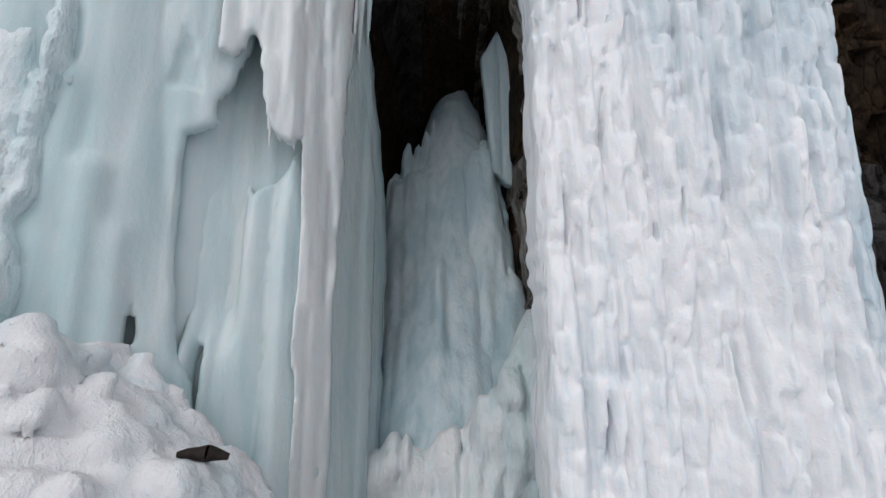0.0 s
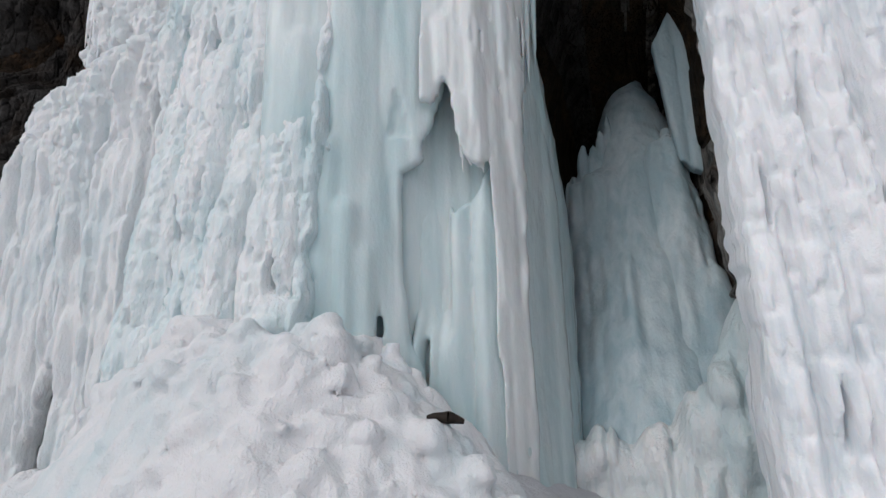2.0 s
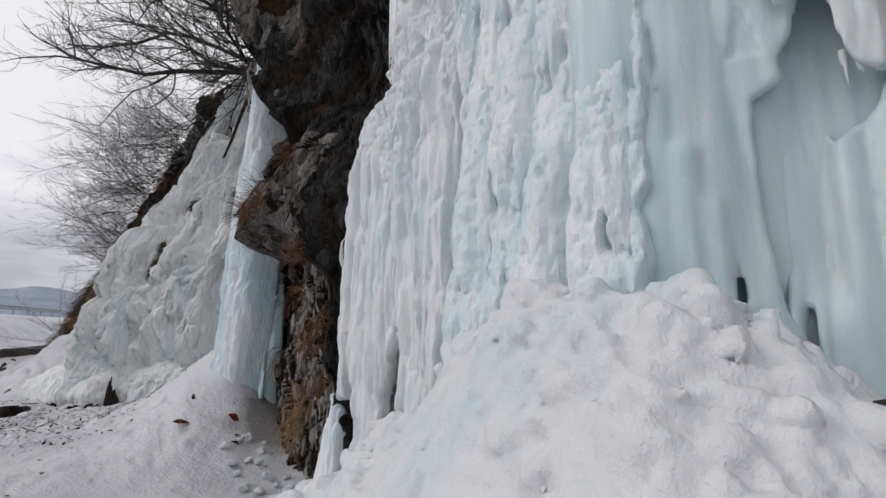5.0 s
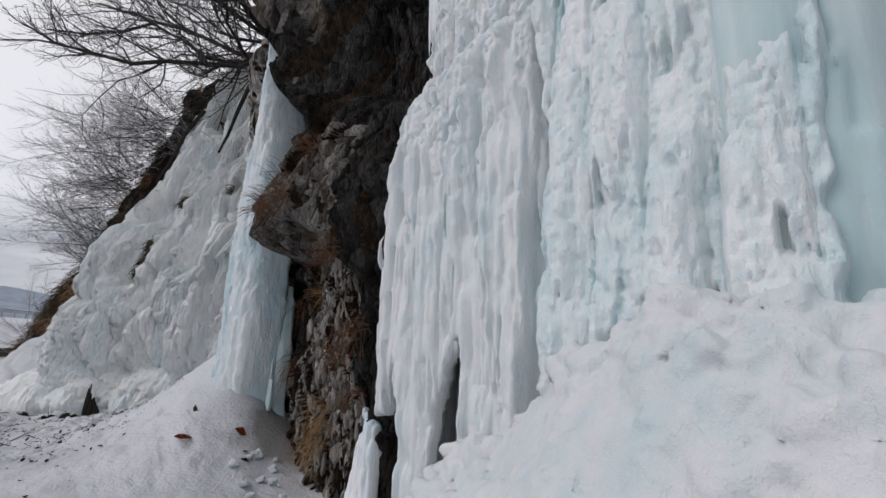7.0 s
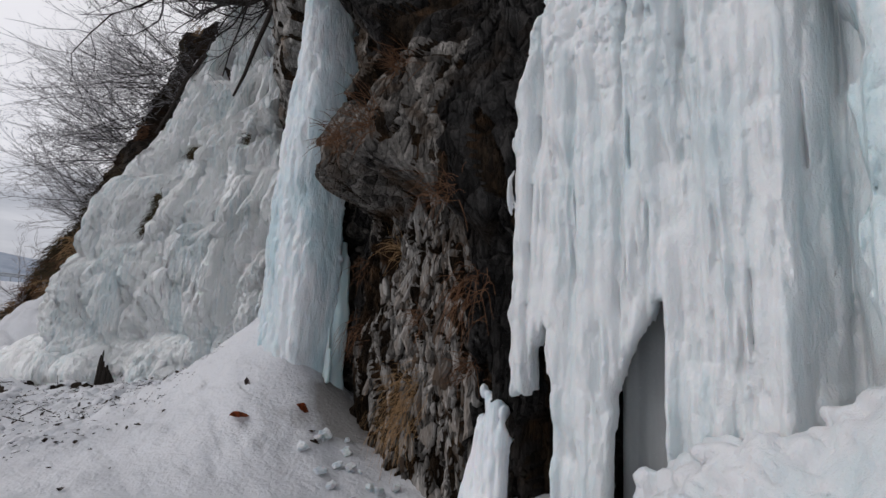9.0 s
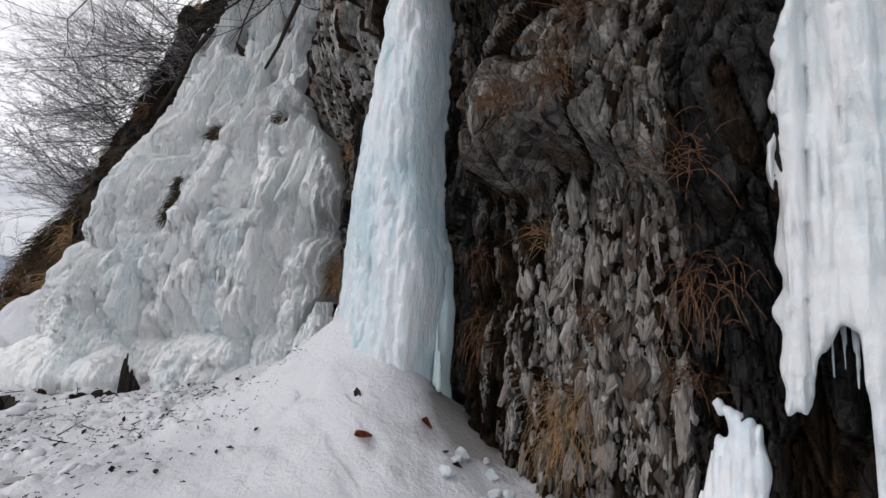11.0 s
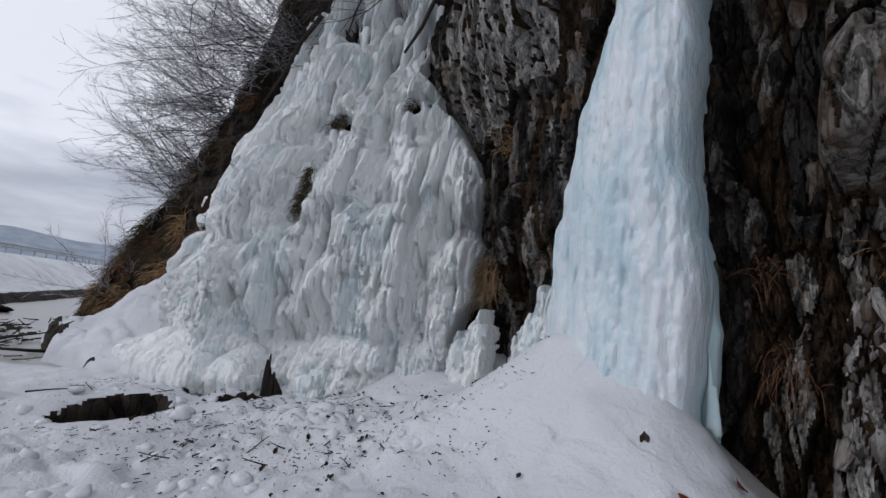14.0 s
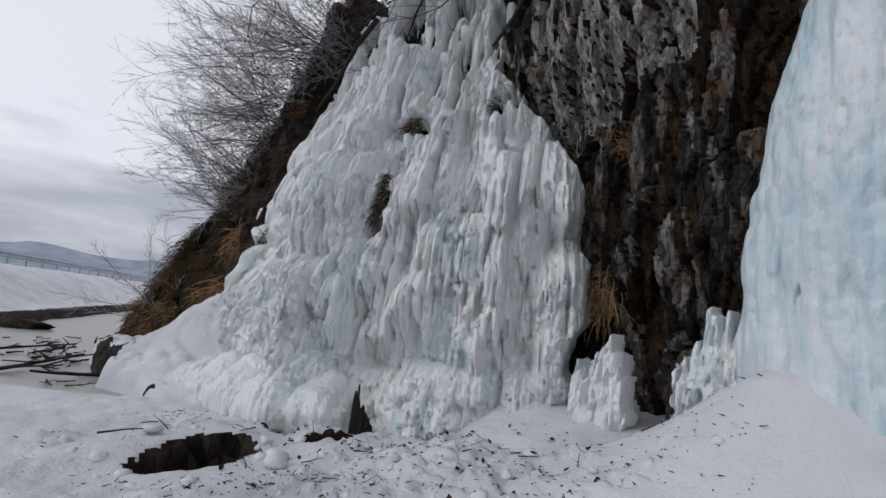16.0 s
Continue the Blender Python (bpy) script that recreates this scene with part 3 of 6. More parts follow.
def cliff_y(x, z):
    base = steps(x, [-12.5, -10.6, -9.6, -8.6, -7.6, -7.0, -6.5, -5.9, -5.2, -4.85, -3.6, -2.2, -1.75, -1.45, -0.75, -0.55, 0.3, 3.0], [4.2, 3.3, 2.75, 2.55, 2.35, 2.2, 1.98, 1.86, 1.80, 2.05, 2.15, 2.3, 2.75, 4.5, 4.5, 2.15, 1.95, 1.7])
    lean = steps(z, [-1, 0, 0.8, 1.6, 3.0, 5.0, 9.0], [0.0, 0.02, 0.05, -0.05, 0.0, 0.15, 1.1])
    left = smooth((-x - 8.3) / 1.2)
    lean = lean * (1 - left) + left * steps(z, [-1, 0, 1.5, 2.3, 3, 3.9, 4.8, 6, 9], [-0.1, 0.1, 0.05, -0.25, -0.22, -0.2, -0.75, -0.9, 0.2])
    y = base + lean
    # the jutting block: a nose with a steep shoulder that runs back to the recess above
    front = steps(x, [-6.74, -6.62, -6.48, -6.24, -5.95, -5.65, -5.4, -5.2, -4.85], [2.0, 1.30, 1.15, 1.22, 1.22, 1.36, 1.44, 1.56, 1.75]) + 0.62 * np.maximum(z - 2.65, 0)
    w = smooth((z - block_foot(x)) / 0.26) * smooth((x + 6.86) / 0.16) * smooth((-4.7 - x) / 0.25)
    y = y * (1 - w) + np.minimum(front, y) * w
    # the recess over the block and the overhanging rim beside the pillar
    over = smooth((z - 3.4) / 0.4) * smooth((x + 8.2) / 0.4) * smooth((-4.75 - x) / 0.3)
    ridge = x + 0.33 * np.clip(z - 3.6, -0.3, 2.4)
    ridge = ridge - 0.28 * smooth((4.1 - z) / 0.7)
    high = steps(ridge, [-7.6, -6.95, -6.62, -6.42, -6.15, -5.7, -4.9], [2.75, 2.35, 1.55, 1.34, 1.75, 2.25, 2.3])
    # higher up the rock leans out: an unseen overhang added to shade the recess
    high = high - 0.42 * np.maximum(z - 4.4, 0) * smooth((ridge + 6.7) / 0.3)
    y = y * (1 - over) + high * over
    y = y - 0.15 * smooth((x + 7.4) / 0.35) * smooth((-6.3 - x) / 0.4) * smooth((1.45 - z) / 0.4)
    # cave roof
    cave = smooth((x + 1.85) / 0.3) * smooth((-0.55 - x) / 0.15)
    y = y - cave * 2.1 * smooth((z - 3.2 - 0.45 * (x + 1.2)) / 1.0)
    return y


def broken(x, z):
    """How thinly the slate is split: 1 on the crumbling wall below the block, 0 on the massive rock."""
    return smooth((block_foot(x) - 0.05 - z) / 0.2) * smooth((x + 7.3) / 0.4) * smooth((-4.7 - x) / 0.2)


def pale_rock(x, z):
    """The weathered pale face beside the far fall."""
    return smooth((-8.9 - x) / 0.3) * smooth((x + 11.6) / 0.3) * smooth((z - 3.9 - 0.3 * (x + 10) + fbm(x * 1.6, z * 1.6, 78)) / 0.3)


def cliff_face(x, z):
    low = broken(x, z)
    y = cliff_y(x, z) + 0.08 * fbm(x * 1.1, z * 1.1, 9, 3)
    e, r1, r2, ox, oz = plates(x, z, 0.42, 0.75, 1, -0.25)
    y = y + (1 - 0.45 * low) * (0.20 * (r1 - 0.5) + 0.26 * (r2 - 0.5) * ox + 0.22 * (r1 * 7 % 1 - 0.5) * oz + 0.07 * smooth((0.10 - e) / 0.10))
    e, r1, r2, ox, oz = plates(x, z, 0.15, 0.36, 11, 0.10)
    y = y + (0.7 + 0.3 * low) * (0.13 * (r1 - 0.5) + 0.16 * (r2 - 0.5) * ox + 0.10 * (r1 * 7 % 1 - 0.5) * oz + 0.06 * smooth((0.14 - e) / 0.14))
    e, r1, r2, ox, oz = plates(x, z, 0.055, 0.15, 21, 0.10)
    y = y + (0.4 + 0.6 * low) * (0.055 * (r1 - 0.5) + 0.07 * (r2 - 0.5) * ox + 0.03 * smooth((0.16 - e) / 0.16))
    return y + 0.03 * fbm(x * 9, z * 3, 10, 4) + 0.015 * fbm(x * 30, z * 12, 12, 2)


def build_cliff():
    xs = np.concatenate([np.arange(-12.6, -11.2, 0.06), np.arange(-11.2, -7.4, 0.03), np.arange(-7.4, -4.8, 0.0105), np.arange(-4.8, -2.0, 0.05), np.arange(-2.0, -0.4, 0.02), np.arange(-0.4, 3.0, 0.05), np.arange(3.0, 12.0, 0.25)])
    zs = np.concatenate([np.arange(-0.4, 3.6, 0.0125), np.arange(3.6, 5.2, 0.02), np.arange(5.2, 9.2, 0.08)])
    x, z = np.meshgrid(xs, zs, indexing="ij")
    y = cliff_face(x, z)
    verts = np.stack([x, y, z], -1).reshape(-1, 3)
    me = sheet_mesh("cliff", verts, grid_quads(*x.shape)[:, ::-1])
    me.polygons.foreach_set("use_smooth", np.zeros(len(me.polygons), bool))
    xc, zc = (x[1:, 1:] + x[:-1, :-1]) / 2, (z[1:, 1:] + z[:-1, :-1]) / 2
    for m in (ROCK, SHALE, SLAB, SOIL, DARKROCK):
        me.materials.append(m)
    low = broken(xc, zc)
    e, r1, r2, _, _ = plates(xc, zc, 0.15, 0.36, 11, 0.10)
    g, q1, _, _, _ = plates(xc, zc, 0.42, 0.75, 1, -0.25)
    h, t1, _, _, _ = plates(xc, zc, 0.055, 0.15, 21, 0.10)
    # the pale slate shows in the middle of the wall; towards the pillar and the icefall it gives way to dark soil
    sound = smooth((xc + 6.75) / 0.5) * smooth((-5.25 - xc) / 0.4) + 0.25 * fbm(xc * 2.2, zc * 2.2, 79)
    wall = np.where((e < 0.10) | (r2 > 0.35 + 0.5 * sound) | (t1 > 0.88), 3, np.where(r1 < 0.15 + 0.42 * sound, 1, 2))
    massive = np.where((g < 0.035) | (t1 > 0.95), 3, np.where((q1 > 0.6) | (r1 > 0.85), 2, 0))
    # index 4 puts shade into the colour above the block and inside the cave
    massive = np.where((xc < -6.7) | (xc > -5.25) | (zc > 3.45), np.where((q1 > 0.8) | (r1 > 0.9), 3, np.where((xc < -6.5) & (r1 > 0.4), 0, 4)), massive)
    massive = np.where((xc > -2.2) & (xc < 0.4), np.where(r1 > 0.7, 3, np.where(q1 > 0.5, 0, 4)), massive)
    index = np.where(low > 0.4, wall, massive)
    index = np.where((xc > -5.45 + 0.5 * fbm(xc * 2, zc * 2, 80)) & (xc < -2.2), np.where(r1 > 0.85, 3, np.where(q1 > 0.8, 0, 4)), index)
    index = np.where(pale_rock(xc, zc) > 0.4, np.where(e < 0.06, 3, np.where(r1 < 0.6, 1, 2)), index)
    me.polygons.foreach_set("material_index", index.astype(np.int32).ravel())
    thing("cliff", me, ROCK, "dark wet slate cliff with brown soil in its cracks", "cliff", "structure")


build_cliff()


def cave_rib():
    """The thin lichened rib of rock at the cave's mouth, behind the ice column."""
    s = Solid((-0.95, 1.7, 1.7), (-0.35, 2.6, 4.6), 0.016)
    x, z = s.xz
    e, r1, r2, ox, oz = plates(x, z, 0.10, 0.22, 41, 0.1)
    face = 2.02 + 0.16 * (z - 2) + 0.07 * (r1 - 0.5) + 0.05 * smooth((0.14 - e) / 0.14) + 0.05 * fbm(x * 9, z * 5, 42)
    rim = -0.83 + 0.03 * (z - 2) + 0.07 * (vnoise(z * 5, z * 0, 43) - 0.5) + 0.04 * (vnoise(z * 17, z * 0, 44) - 0.5) - x
    s.sheet(face, 0.22, np.maximum(rim, x + 0.42), r=0.03)
    ob = part("rock_rib", s.mesh("rock_rib"), SLAB, bpy.data.objects["cliff"], "pale lichened rib of rock at the cave's mouth")
    return ob


cave_rib()


def build_hilltop():
    """The wooded ground that runs back from the cliff's upper edge."""
    x, v = np.meshgrid(np.arange(-12.6, 12.0, 0.3), np.linspace(0, 1, 40) ** 1.6, indexing="ij")
    y = cliff_face(x, np.full_like(x, 9.1)) + 60 * v
    z = 9.1 + 16 * v + 1.2 * fbm(x * 0.3, y * 0.3, 14) * smooth(v * 8) + 0.25 * fbm(x * 1.5, y * 1.5, 15) * smooth(v * 20)
    verts = np.stack([x, y, z], -1).reshape(-1, 3)
    thing("hilltop", sheet_mesh("hilltop", verts, grid_quads(*x.shape)), EARTH, "dark bare earth above the cliff", "hill", "structure")


build_hilltop()

# ---- the slope at the far end: a local frame, u to the left along its foot, d into the hill ----
FALL = Matrix(((-0.8, -0.6, 0, -12.0), (-0.6, 0.8, 0, 0.9), (0, 0, 1, 0), (0, 0, 0, 1)))


def fall_d(u, z):
    d = steps(z, [-0.5, 0, 0.5, 1, 2, 3, 4.2, 5.5, 7.3, 10], [-0.1, 0.0, 0.1, 0.2, 0.45, 0.72, 1.4, 2.1, 2.9, 3.9])
    d = d + 0.55 * np.maximum(u - 0.9, 0) ** 1.3 + 0.5 * np.maximum(-1.8 - u, 0) - 0.2 * np.exp(-((u + 1.4) ** 2) / 0.5) * smooth((z - 2) / 2)
    return d


def bank_d(u, z):
    side = steps(u, [0.9, 2, 3, 4, 4.5, 5.4, 7.8, 10, 30], [0, 0.5, 0.9, 1.65, 2.15, 3.0, 4.1, 5.0, 12])
    return 0.35 + side + (0.8 + 0.3 * smooth((4.0 - u) / 1.0)) * fall_d(np.float64(0.0), z) + 0.45 * smooth((3.6 - u) / 0.8)


def bank_top(u):
    return steps(u, [-4, 3.4, 4.4, 5.0, 5.4, 5.8, 6.2, 6.6, 7.0, 7.8, 8.6, 9.2, 11], [10.5, 10.0, 8.5, 7.2, 6.7, 6.1, 5.4, 3.2, 2.6, 1.8, 0.7, 0.0, -0.4])


def local(me):
    """Moves a mesh from the slope's own frame to the world."""
    me.transform(FALL)
    me.flip_normals()
    return me


def build_hill():
    uu = np.concatenate([np.arange(-4, 9, 0.06), np.arange(9, 30, 0.8)])
    v = np.concatenate([np.linspace(0, 1, 130), 1 + np.linspace(0.01, 1, 40) ** 2])
    u, v = np.meshgrid(uu, v, indexing="ij")
    face, back = np.minimum(v, 1), np.maximum(v - 1, 0)
    z = -0.4 + face * (bank_top(u) + 0.4) + 4.0 * back * smooth((8.6 - u) / 2.5)
    d = bank_d(u, z) + 22 * back
    rough = 0.45 * fbm(u * 1.1, z * 1.1, 3, 5) + 0.22 * facets(u, z, 0.55, 6, 0.8) + 0.10 * facets(u, z, 0.18, 7, 0.8)
    d = d + rough * smooth((1.3 - v) / 0.3)
    z = z + (0.6 * fbm(u * 2.0, d * 1.3, 13, 4)) * smooth((v - 0.6) / 0.4) * smooth((9.4 - u) / 1.2)
    verts = np.stack([u, d, z], -1).reshape(-1, 3)
    me = local(sheet_mesh("hillside", verts, grid_quads(*u.shape)))
    thing("hillside", me, EARTH, "dark earth bank with dead brown grass", "hillside", "structure")


build_hill()


# ---- ice ----
def column_ice():
    s = Solid((-1.02, 1.18, 0.95), (0.16, 1.86, 3.3), 0.0095)
    x, z = s.xz
    front = np.where(x < -0.28, 1.44 + (-0.28 - x) * 0.26, 1.44 + np.maximum(x + 0.2, 0) ** 1.5 * 0.9)
    front = front - 0.035 * drips(x, z, 0.24, 1, 0.45, 2.5) - 0.060 * drips(x, z, 0.105, 4, 0.55, 1.3) - 0.034 * drips(x, z, 0.052, 14, 0.6, 0.6)
    front = front - 0.028 * lobes(x, z, 0.10, 0.40, 9, 0.5) - 0.022 * lobes(x, z, 0.045, 0.10, 19, 0.6)
    front = front + 0.045 * slits(x, z, 0.16, 0.42, 21, 0.2, 7.0) + 0.025 * slits(x, z, 0.07, 0.20, 23, 0.12, 4.0)
    side = np.maximum(-0.915 + 0.022 * (vnoise(z * 6, z * 0, 3) - 0.5) + 0.012 * (vnoise(z * 25, z * 0, 13) - 0.5) - x, x - 0.03 - 0.04 * vnoise(z * 4, z * 0, 8))
    s.sheet(front + 0.10, 0.22, side)
    s.rod((0.06, 1.62, 0.9), (0.02, 1.60, 2.4), 0.07, 0.03, 0.05)
    s.roughen(0.004, 0.03, 4)
    thing("ice_column", s.mesh("ice_column"), WHITE_ICE, "broad white frozen waterfall column with dripping ribs", "ice")


def mound_ice():
    """The lumpy heap of frozen spray and snow under the near falls."""
    s = Solid((-4.9, 0.0, -0.1), (-1.0, 1.75, 1.8), 0.0165)
    gx, gy = s.x[:, 0, 0][:, None].astype(float), s.y[0, :, 0][None, :].astype(float)
    g = ground_z(gx, gy)
    zx, zy = np.gradient(g, s.h)
    fade = smooth((gx + 4.75) / 0.7) * smooth((gy - 0.15) / 0.4) * smooth((-1.05 - gx) / 0.3)
    run = gy + 0.9 * g
    patch = smooth((vnoise(gx * 2.3, run * 1.9, 97) - 0.28) * 3)
    up = g + fade * (0.02 + 0.07 * lobes(gx, run, 0.8, 0.36, 96, 1.0) + 0.04 * pillows(gx, run, 0.34, 0.28, 92) + patch * 0.075 * pillows(gx, run, 0.14, 0.12, 93)) - 0.06 * (1 - fade)
    s.join((s.z - up[:, :, None]) / np.sqrt(1 + zx * zx + zy * zy)[:, :, None].clip(1, 2.2))
    rng = random.Random(12)
    for k in range(2600):
        px, py = rng.uniform(-4.3, -1.5), rng.uniform(0.35, 1.62)
        i, j = int((px + 4.9) / s.h), int(py / s.h)
        if fade[i, j] < 0.8 or up[i, j] < 0.35 or patch[i, j] < rng.random():
            continue
        r = rng.choice((0.02, 0.025, 0.03, 0.035, 0.045, 0.06))
        n = Vector((-zx[i, j], -zy[i, j], 1)).normalized()
        a = Vector((px, py, up[i, j])) - n * r * rng.uniform(0.2, 0.6)
        b = a + Vector((rng.gauss(0, 0.7), rng.gauss(0, 0.5), rng.gauss(0, 0.4))) * r
        s.rod(a, b, r, r * rng.uniform(0.6, 0.9), 0.006)
    s.roughen(0.014, 0.05, 5)
    s.roughen(0.012, 0.027, 8)
    thing("ice_mound", s.mesh("ice_mound"), MOUND_ICE, "lumpy white mound of frozen spray and snow", "ice")


def curtain_base(x):
    return steps(x, [-2.9, -2.55, -2.3, -2.14, -1.95, -1.8, -1.65, -1.5, -1.38], [1.56, 1.60, 1.70, 1.84, 1.98, 2.06, 2.28, 2.55, 2.8])


def curtain_ice():
    root = empty("ice_curtain", "smooth pale blue ice curtain with a ragged white drapery", "ice", pose(-2.0, 1.9, 1.2))
    lo, hi = (-2.85, 1.1, 0.75), (-1.38, 2.95, 4.0)

    def add(name, s, material, label=""):
        ob = part(name, s.mesh(name), material, root, label)
        ob.matrix_parent_inverse = root.matrix_world.inverted()

    s = Solid(lo, hi, 0.024)
    x, z = s.xz
    base = curtain_base(x)
    folds = 0.06 * drips(x, z, 0.17, 3, 0.35, 2.2) + 0.012 * drips(x, z, 0.06, 5, 0.4, 1.5) + 0.03 * lobes(x, z, 0.13, 0.7, 34, 0.8) + 0.04 * fbm(x * 4, z * 1.2, 2)
    edge = np.maximum(-2.66 - x, x + 1.50 - 0.02 * vnoise(z * 9, z * 0, 1) + 0.10 * np.maximum(z - 2.3, 0))
    s.sheet(base + 0.14 - folds, 0.25, edge)
    s.roughen(0.006, 0.05, 3)
    add("back_sheet", s, BLUE_ICE)
    # the smooth front panel with its ragged border
    s = Solid(lo, hi, 0.016)
    x, z = s.xz
    base = curtain_base(x)
    border = steps(z, [0.9, 1.35, 1.6, 1.75, 2.05, 2.3, 2.36, 2.6, 2.8, 3.3, 4.1], [-2.08, -2.07, -2.13, -2.15, -2.16, -2.16, -2.08, -2.03, -1.98, -1.95, -1.9])
    border = border + 0.035 + 0.03 * (vnoise(z * 11, z * 0, 5) - 0.5)
    panel = base - 0.01 - 0.05 * fbm(x * 3, z * 1.3, 4) - 0.05 * drips(x, z, 0.20, 9, 0.5, 1.4) * smooth((z - 1.0) / 1.5) - 0.02 * drips(x, z, 0.07, 19, 0.5, 0.9)
    hole = np.maximum(np.abs(x + 2.125) / 0.022 + (z - 2.56) / 0.12, (2.54 - z) / 0.05) - 1
    cut = np.maximum(x - border, -2.66 - x)
    panel = panel + 0.03 * smooth((0.6 - hole) / 0.5)
    cut = np.maximum(cut, -(np.hypot((x + 2.19) / 0.012, (z - 1.60) / 0.12) - 1) * 0.015)
    s.sheet(panel, 0.055, cut, r=0.014)
    s.rod((-2.055, 1.72, 1.45), (-2.045, 1.72, 1.20), 0.02, 0.016, 0.02)
    rng = random.Random(6)
    for px, z0, z1, r in ((-2.60, 3.2, 1.62, 0.07), (-2.50, 2.9, 1.70, 0.06), (-2.38, 2.4, 1.50, 0.035), (-2.30, 2.1, 1.45, 0.04), (-2.24, 1.9, 1.42, 0.03)):
        py = float(curtain_base(px)) - 0.03
        s.rod((px, py, z0), (px + rng.gauss(0, 0.02), py, z1), r, r * 0.7, 0.05)
    add("front_panel", s, BLUE_ICE)
    s = Solid((-2.3, 1.5, 1.1), (-1.9, 1.9, 1.75), 0.012)
    for px, py, pz, r in ((-2.10, 1.71, 1.42, 0.075), (-2.07, 1.69, 1.38, 0.06), (-2.13, 1.70, 1.36, 0.065), (-2.11, 1.72, 1.50, 0.045), (-2.14, 1.68, 1.42, 0.04)):
        s.rod((px, py, pz - 0.12), (px, py, pz), r * 1.1, r, 0.03)
    s.roughen(0.018, 0.035, 3)
    add("snow_lump", s, WHITE_ICE, "white lump of snow and ice")
    # the white drapery and its tips
    s = Solid((-2.1, 1.5, 0.7), (-1.5, 2.6, 4.0), 0.014)
    x, z = s.xz
    base = curtain_base(x)
    hem = steps(x, [-2.02, -1.99, -1.96, -1.93, -1.90, -1.87, -1.83, -1.78, -1.757, -1.745, -1.60], [2.63, 2.62, 2.68, 2.77, 2.70, 2.42, 2.35, 2.33, 2.40, 0.8, 0.7])
    drape = np.maximum(hem + 0.03 * (vnoise(x * 60, x * 0, 2) - 0.5) - z, np.maximum(-2.02 - x, x + 1.63 - 0.03 * np.maximum(z - 2, 0) + 0.015 * vnoise(z * 7, z * 0, 8)))
    s.sheet(base - 0.075 - 0.03 * lobes(x, z, 0.10, 0.9, 5) + 0.05 * np.abs(x + 1.82) - 0.035 * drips(x, z, 0.14, 12, 0.4, 1.8) - 0.008 * drips(x, z, 0.05, 3, 0.4, 1.2) - 0.02 * lobes(x, z, 0.07, 0.35, 35, 0.8), 0.05, drape, r=0.014)
    for dx in (-1.80, -1.775, -1.84, -1.88):
        s.rod((dx, 1.99, 2.45), (dx, 1.99, 2.30 + 0.25 * abs(dx + 1.79)), 0.016, 0.004, 0.015)
    s.roughen(0.004, 0.04, 3)
    add("drapery", s, DRAPE_ICE, "milky white hanging ice")
    # the fluted lower curtain that stands on the mound
    s = Solid((-2.15, 1.6, 0.7), (-1.45, 2.9, 3.4), 0.014)
    x, z = s.xz
    base = curtain_base(x)
    crest = steps(x, [-2.12, -2.0, -1.93, -1.88, -1.82, -1.76, -1.70, -1.62, -1.5], [2.25, 2.35, 2.12, 2.2, 2.25, 2.4, 2.95, 3.3, 3.3]) + 0.04 * (vnoise(x * 40, x * 0, 6) - 0.5)
    low = base + 0.02 + 0.10 * np.maximum(z - 2.0, 0) + 0.09 * smooth((-1.92 - x) / 0.06) * smooth((z - 1.45) / 0.3) - 0.055 * drips(x, z, 0.14, 31, 0.25, 2.6) - 0.008 * drips(x, z, 0.055, 33, 0.35, 1.6) - 0.05 * np.exp(-(((x + 1.72) / 0.10) ** 2)) - 0.06 * smooth((1.5 - z) / 0.6)
    slit = np.hypot((x + 2.045 + 0.02 * (z - 1.4)) / 0.016, (z - 1.42) / 0.17) - 1
    s.sheet(low, 0.12, np.maximum(np.maximum(z - crest, x + 1.52 + 0.08 * np.maximum(z - 2.3, 0)), np.maximum(-2.10 - x, -slit * 0.02)), r=0.03)
    s.roughen(0.005, 0.04, 7)
    add("lower_curtain", s, BLUE_ICE, "fluted grey-white standing ice")
    for cx, cy, zt in ((-1.635, 2.30, 2.62), (-1.60, 2.36, 2.95), (-1.57, 2.44, 3.1)):
        s = Solid((cx - 0.08, cy - 0.08, zt - 0.05), (cx + 0.08, cy + 0.08, zt + 0.95), 0.009)
        s.rod((cx, cy, zt), (cx, cy, zt + 0.85), 0.006, 0.045, 0.01)
        add("icicle", s, BLUE_ICE)


